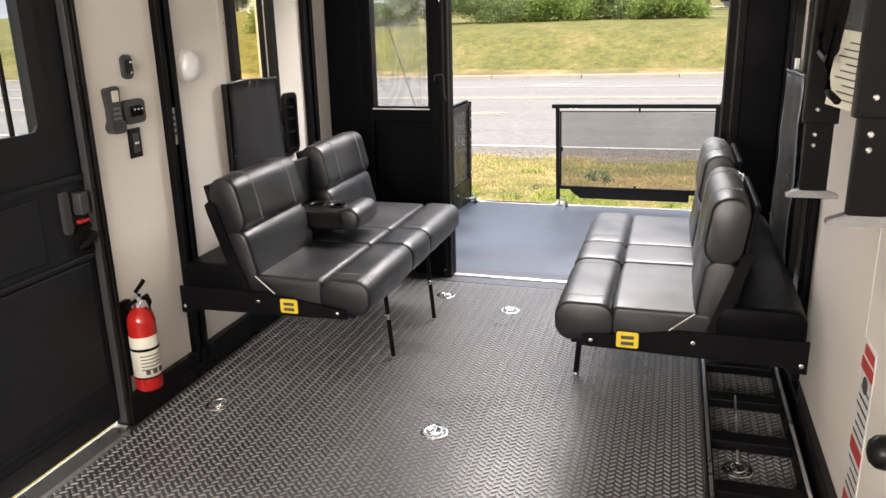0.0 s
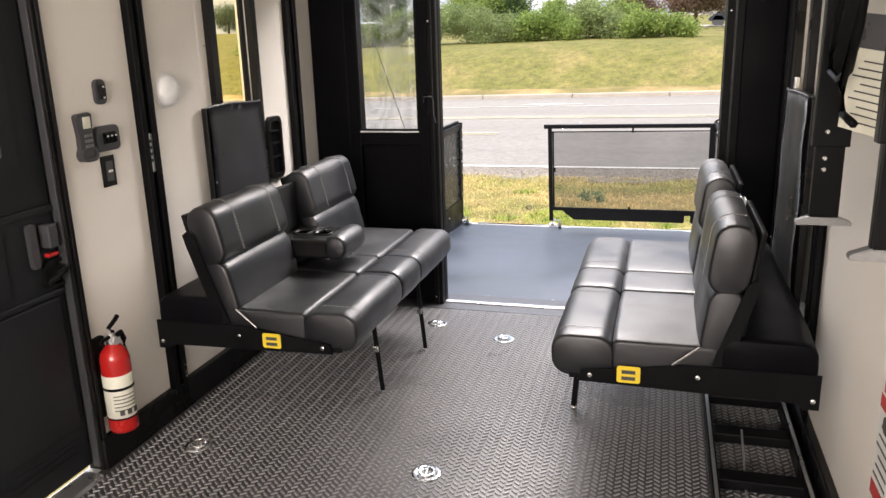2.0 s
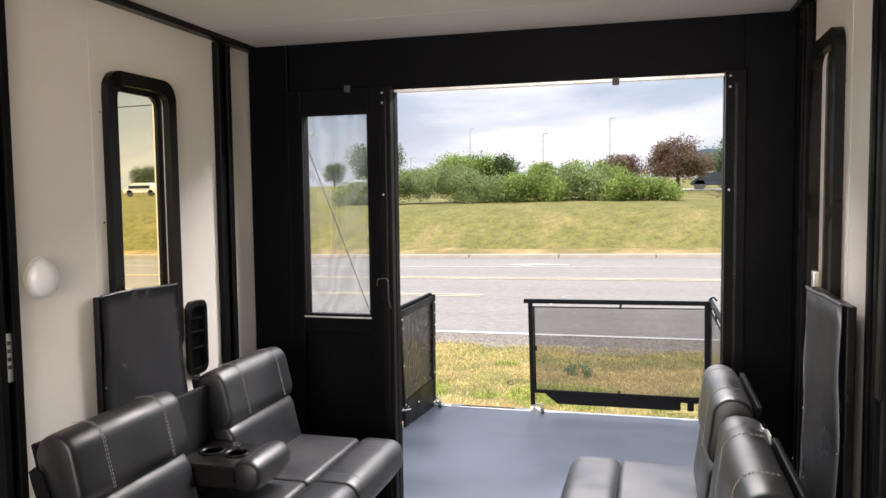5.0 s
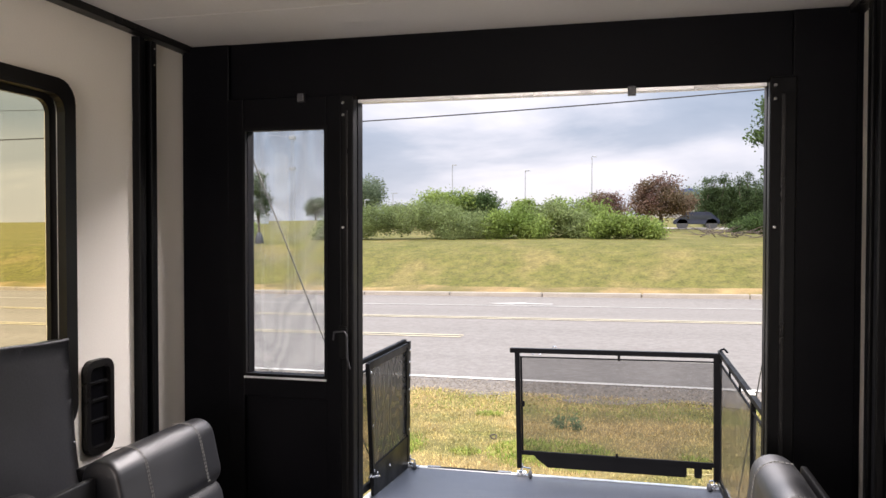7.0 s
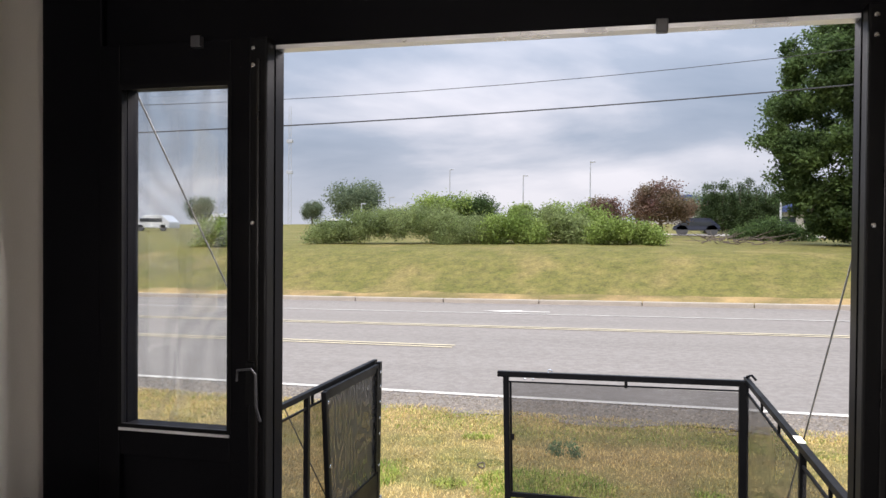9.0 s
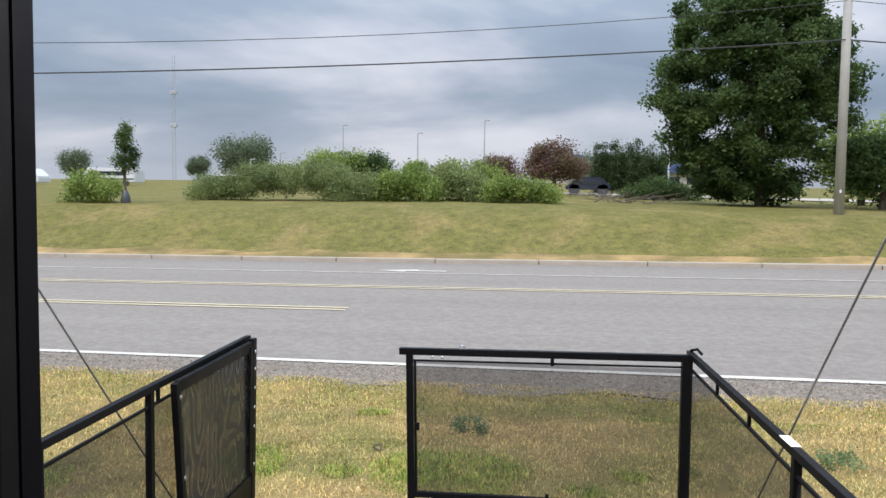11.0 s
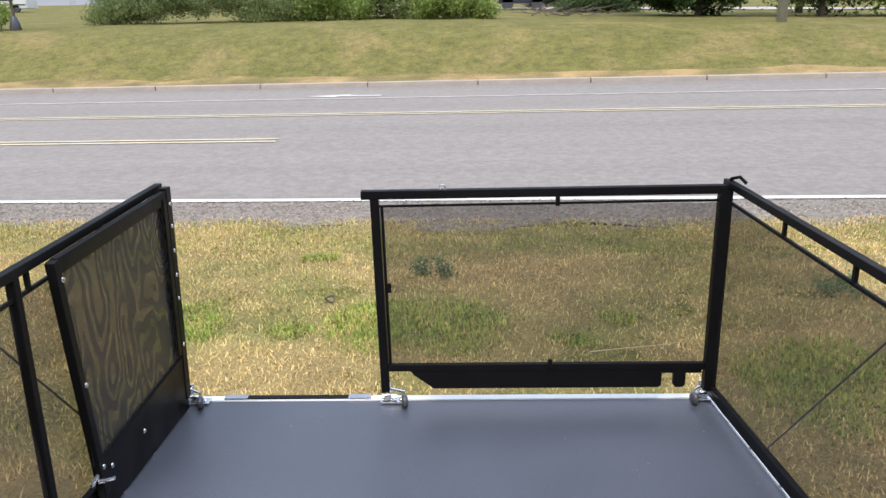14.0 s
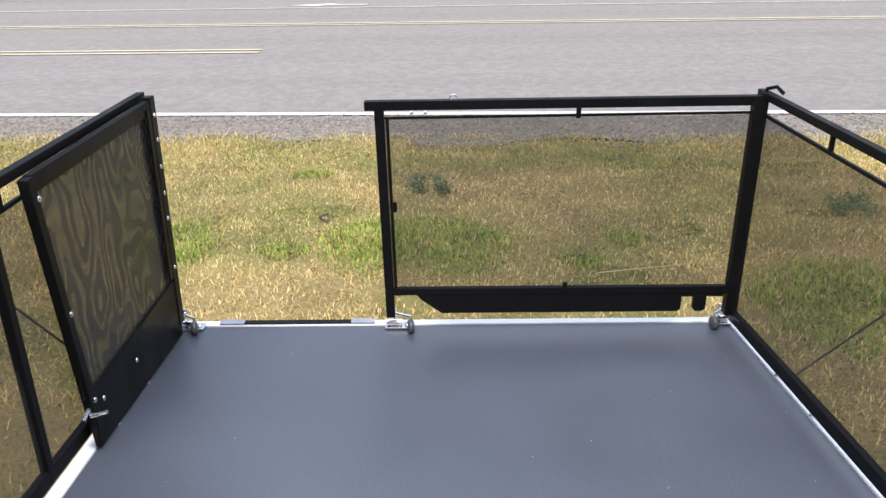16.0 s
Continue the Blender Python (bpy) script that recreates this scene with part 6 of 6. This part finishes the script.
pz = ground_z(10.7, 32.1)
part("shaft", rod((10.7, 32.1, pz - 0.2), (10.65, 32.1, 11.4), 0.17, 0.13, 14), M_POLE, pole, smooth=True)
part("cross_arm", box(9.6, 11.7, 32.0, 32.12, 10.2, 10.32, 0.01), M_POLE, pole)
part("number_plate", box(10.63, 10.7, 31.92, 31.935, pz + 0.75, pz + 0.85), M_WHITE, pole, "small white number plate")


def wire(top, rise, sag, r, lab):
    """A wire that leaves the pole at height top; rise and sag shape its curve."""
    pts = []
    for i in range(49):
        d = -78 + 3.0 * i
        pts.append((10.65 + d, 32.0 + 0.172 * d, top + (rise * d + sag * d * d if d < 0 else -0.5 * rise * d + sag * d * d)))
    return single("overhead_wire", tube(pts, r, 5), M_INK, lab, "wire", "overhead wires")


wire(7.1, 0.0969, 0.00101, 0.024, "thick black overhead cable beside the road")
wire(8.42, 0.135, 0.00193, 0.012, "thin overhead wire beside the road")
wire(10.3, 0.1017, 0.00044, 0.012, "thin overhead wire beside the road")
M_NAVY = material("dark_navy_car_paint", (0.025, 0.03, 0.05), 0.2, vary=0.1, grain=3, blotch=0.5, bump=0, coat=0.6)
M_FARWHITE = material("far_white_paint", (0.7, 0.7, 0.7), 0.5, vary=0.06, grain=3, blotch=0.5, bump=0)
M_FARGREY = material("far_grey_metal", (0.42, 0.43, 0.45), 0.5, vary=0.1, grain=3, blotch=0.5, bump=0)
M_ROOF = material("blue_metal_roof", (0.07, 0.1, 0.26), 0.5, vary=0.12, grain=6, blotch=0.6, bump=0.05)
M_SIDING = material("pale_siding", (0.5, 0.46, 0.4), 0.8, vary=0.1, grain=4, blotch=0.5, bump=0.05)
M_DARKGLASS = material("dark_window_glass", (0.03, 0.035, 0.04), 0.12, vary=0.1, grain=3, blotch=1, bump=0)
for lx, ly, z1 in ((-25.1, 110, 11.1), (-13.3, 100, 9.3), (-5.0, 100, 10.9), (-33, 95, 5.6), (-29.3, 95, 6.4)):
    zb = ground_z(lx, ly)
    e = thing("street_lamp", (lx, ly, zb), "tall grey street lamp in the distance", "street lamp", "far street lamps")
    part("mast", rod((lx, ly, zb - 0.2), (lx, ly, z1), 0.1, 0.06, 8), M_FARGREY, e)
    part("lamp_head", box(lx, lx + 0.6, ly - 0.12, ly + 0.12, z1 - 0.05, z1 + 0.08, 0.02), M_FARGREY, e)
lz = ground_z(4.65, 58)
e = thing("sign_post", (7.4, 46, ground_z(7.4, 46)), "slim white post beside the drive", "post")
part("shaft", rod((7.4, 46, ground_z(7.4, 46) - 0.1), (7.4, 46, ground_z(7.4, 46) + 2.3), 0.05, 0.05, 8), M_FARWHITE, e)
mast = thing("radio_mast", (-91.2, 200, 4), "tall thin lattice radio mast in the distance", "radio mast")
for mx in (-0.5, 0.5):
    part("mast_leg", rod((-91.2 + mx, 200, 3.5), (-91.2 + mx * 0.6, 200, 37), 0.09, 0.06, 5), M_FARGREY, mast)
for k in range(22):
    part("brace", rod((-91.7, 200, 4.5 + 1.4 * k), (-90.7, 200, 5.9 + 1.4 * k), 0.06, sides=4), M_FARGREY, mast)
for z in (18.5, 27):
    part("antenna", box(-92.1, -90.3, 199.6, 200.4, z, z + 0.9, 0.1), M_FARGREY, mast)


def far_house(x, y, w, d, h, roof, label):
    z = ground_z(x, y)
    e = thing("house", (x, y, z), label, "building", "far buildings")
    part("wall", box(x - w / 2, x + w / 2, y, y + d, z - 0.5, z + h), M_SIDING, e)
    prism = [(x - w / 2 - 0.5, z + h), (x + w / 2 + 0.5, z + h), (x, z + h + roof)]
    part("roof", plate(prism, d + 1, Matrix(((1, 0, 0, 0), (0, 0, 1, y - 0.5), (0, 1, 0, 0), (0, 0, 0, 1)))), M_ROOF, e, "blue metal roof")
    for k in range(3):
        wx = x - w / 2 + w * (k + 0.5) / 3
        q = part("window", box(wx - 0.6, wx + 0.6, y - 0.06, y - 0.01, z + h * 0.35, z + h * 0.75, 0.01), M_DARKGLASS, e)
    return e


far_house(15.15, 76, 5.5, 9, 1.6, 1.5, "pale building with a blue gabled roof")
far_house(6.45, 100, 10, 9, 2.6, 1.0, "pale low building with a blue roof")


def vehicle(x, y, w, h, label, van, paint=M_FARWHITE):
    z = ground_z(x, y)
    e = thing("parked_motorhome" if van else "parked_car", (x, y, z), label, "motorhome" if van else "car", "far parked vehicles")
    body = [(-w / 2, 0.35), (w / 2, 0.35), (w / 2, h * (0.98 if van else 0.55)), (w * (0.46 if van else 0.28), h), (-w * (0.38 if van else 0.2), h), (-w * 0.42, h * (0.75 if van else 0.6)), (-w / 2, h * 0.5)]
    part("body", plate([(x + u, z + v) for u, v in body], 2.0, Matrix(((1, 0, 0, 0), (0, 0, 1, y), (0, 1, 0, 0), (0, 0, 0, 1))), 0.06), paint, e)
    part("side_windows", box(x - w * 0.32, x + w * 0.3, y - 0.03, y - 0.005, z + h * 0.58, z + h * 0.8, 0.01), M_DARKGLASS, e)
    if van:
        part("stripe", box(x - w * 0.45, x + w * 0.48, y - 0.03, y - 0.004, z + h * 0.36, z + h * 0.42), M_INK, e)
    for f in (-0.3, 0.32):
        part("wheel", lathe([(0.2, -0.1), (0.36, -0.1), (0.38, 0), (0.36, 0.1), (0.2, 0.1)], (x + w * f, y + 0.1, z + 0.36), (0, 1, 0), 14), M_INK, e)
    return e


vehicle(-40.6, 76, 5.6, 1.75, "white motorhome parked in the distance", True)
vehicle(-48.58, 74, 4.2, 1.7, "white van parked in the distance", False)
vehicle(-31.9, 84, 3.4, 1.1, "pale car parked in the distance", False)
vehicle(3.9, 54.2, 2.9, 1.15, "dark navy estate car on the drive", False, M_NAVY)
vehicle(-55.05, 76, 4.4, 1.5, "pale car parked in the distance", False)
drive_us = spans([(-10, 40, 25)])
single("pavement_drive", grid_sheet(drive_us, [53, 55, 57.5], lambda u, v: (u, v, ground_z(u, v) + 0.05)), M_KERB, "pale concrete drive beyond the bank", "drive", kind="structure")
brush = thing("brush_pile", (4.5, 38, ground_z(4.5, 38)), "heap of cut dead branches beside the tree", "brush pile")
b_rng = random.Random(5)
bm = None
for k in range(46):
    bx, by = 4.4 + b_rng.uniform(-1.7, 1.6), 37.6 + b_rng.uniform(-0.4, 0.6)
    bz = ground_z(bx, by) + b_rng.uniform(0, 0.3)
    bm = rod((bx, by, bz), (bx + b_rng.uniform(-1.1, 1.1), by + b_rng.uniform(-.4, .4), bz + b_rng.uniform(0, 0.4)), 0.025, 0.008, 5, bm)
part("brush", bm, M_BARK, brush)["kind"] = "stuff"
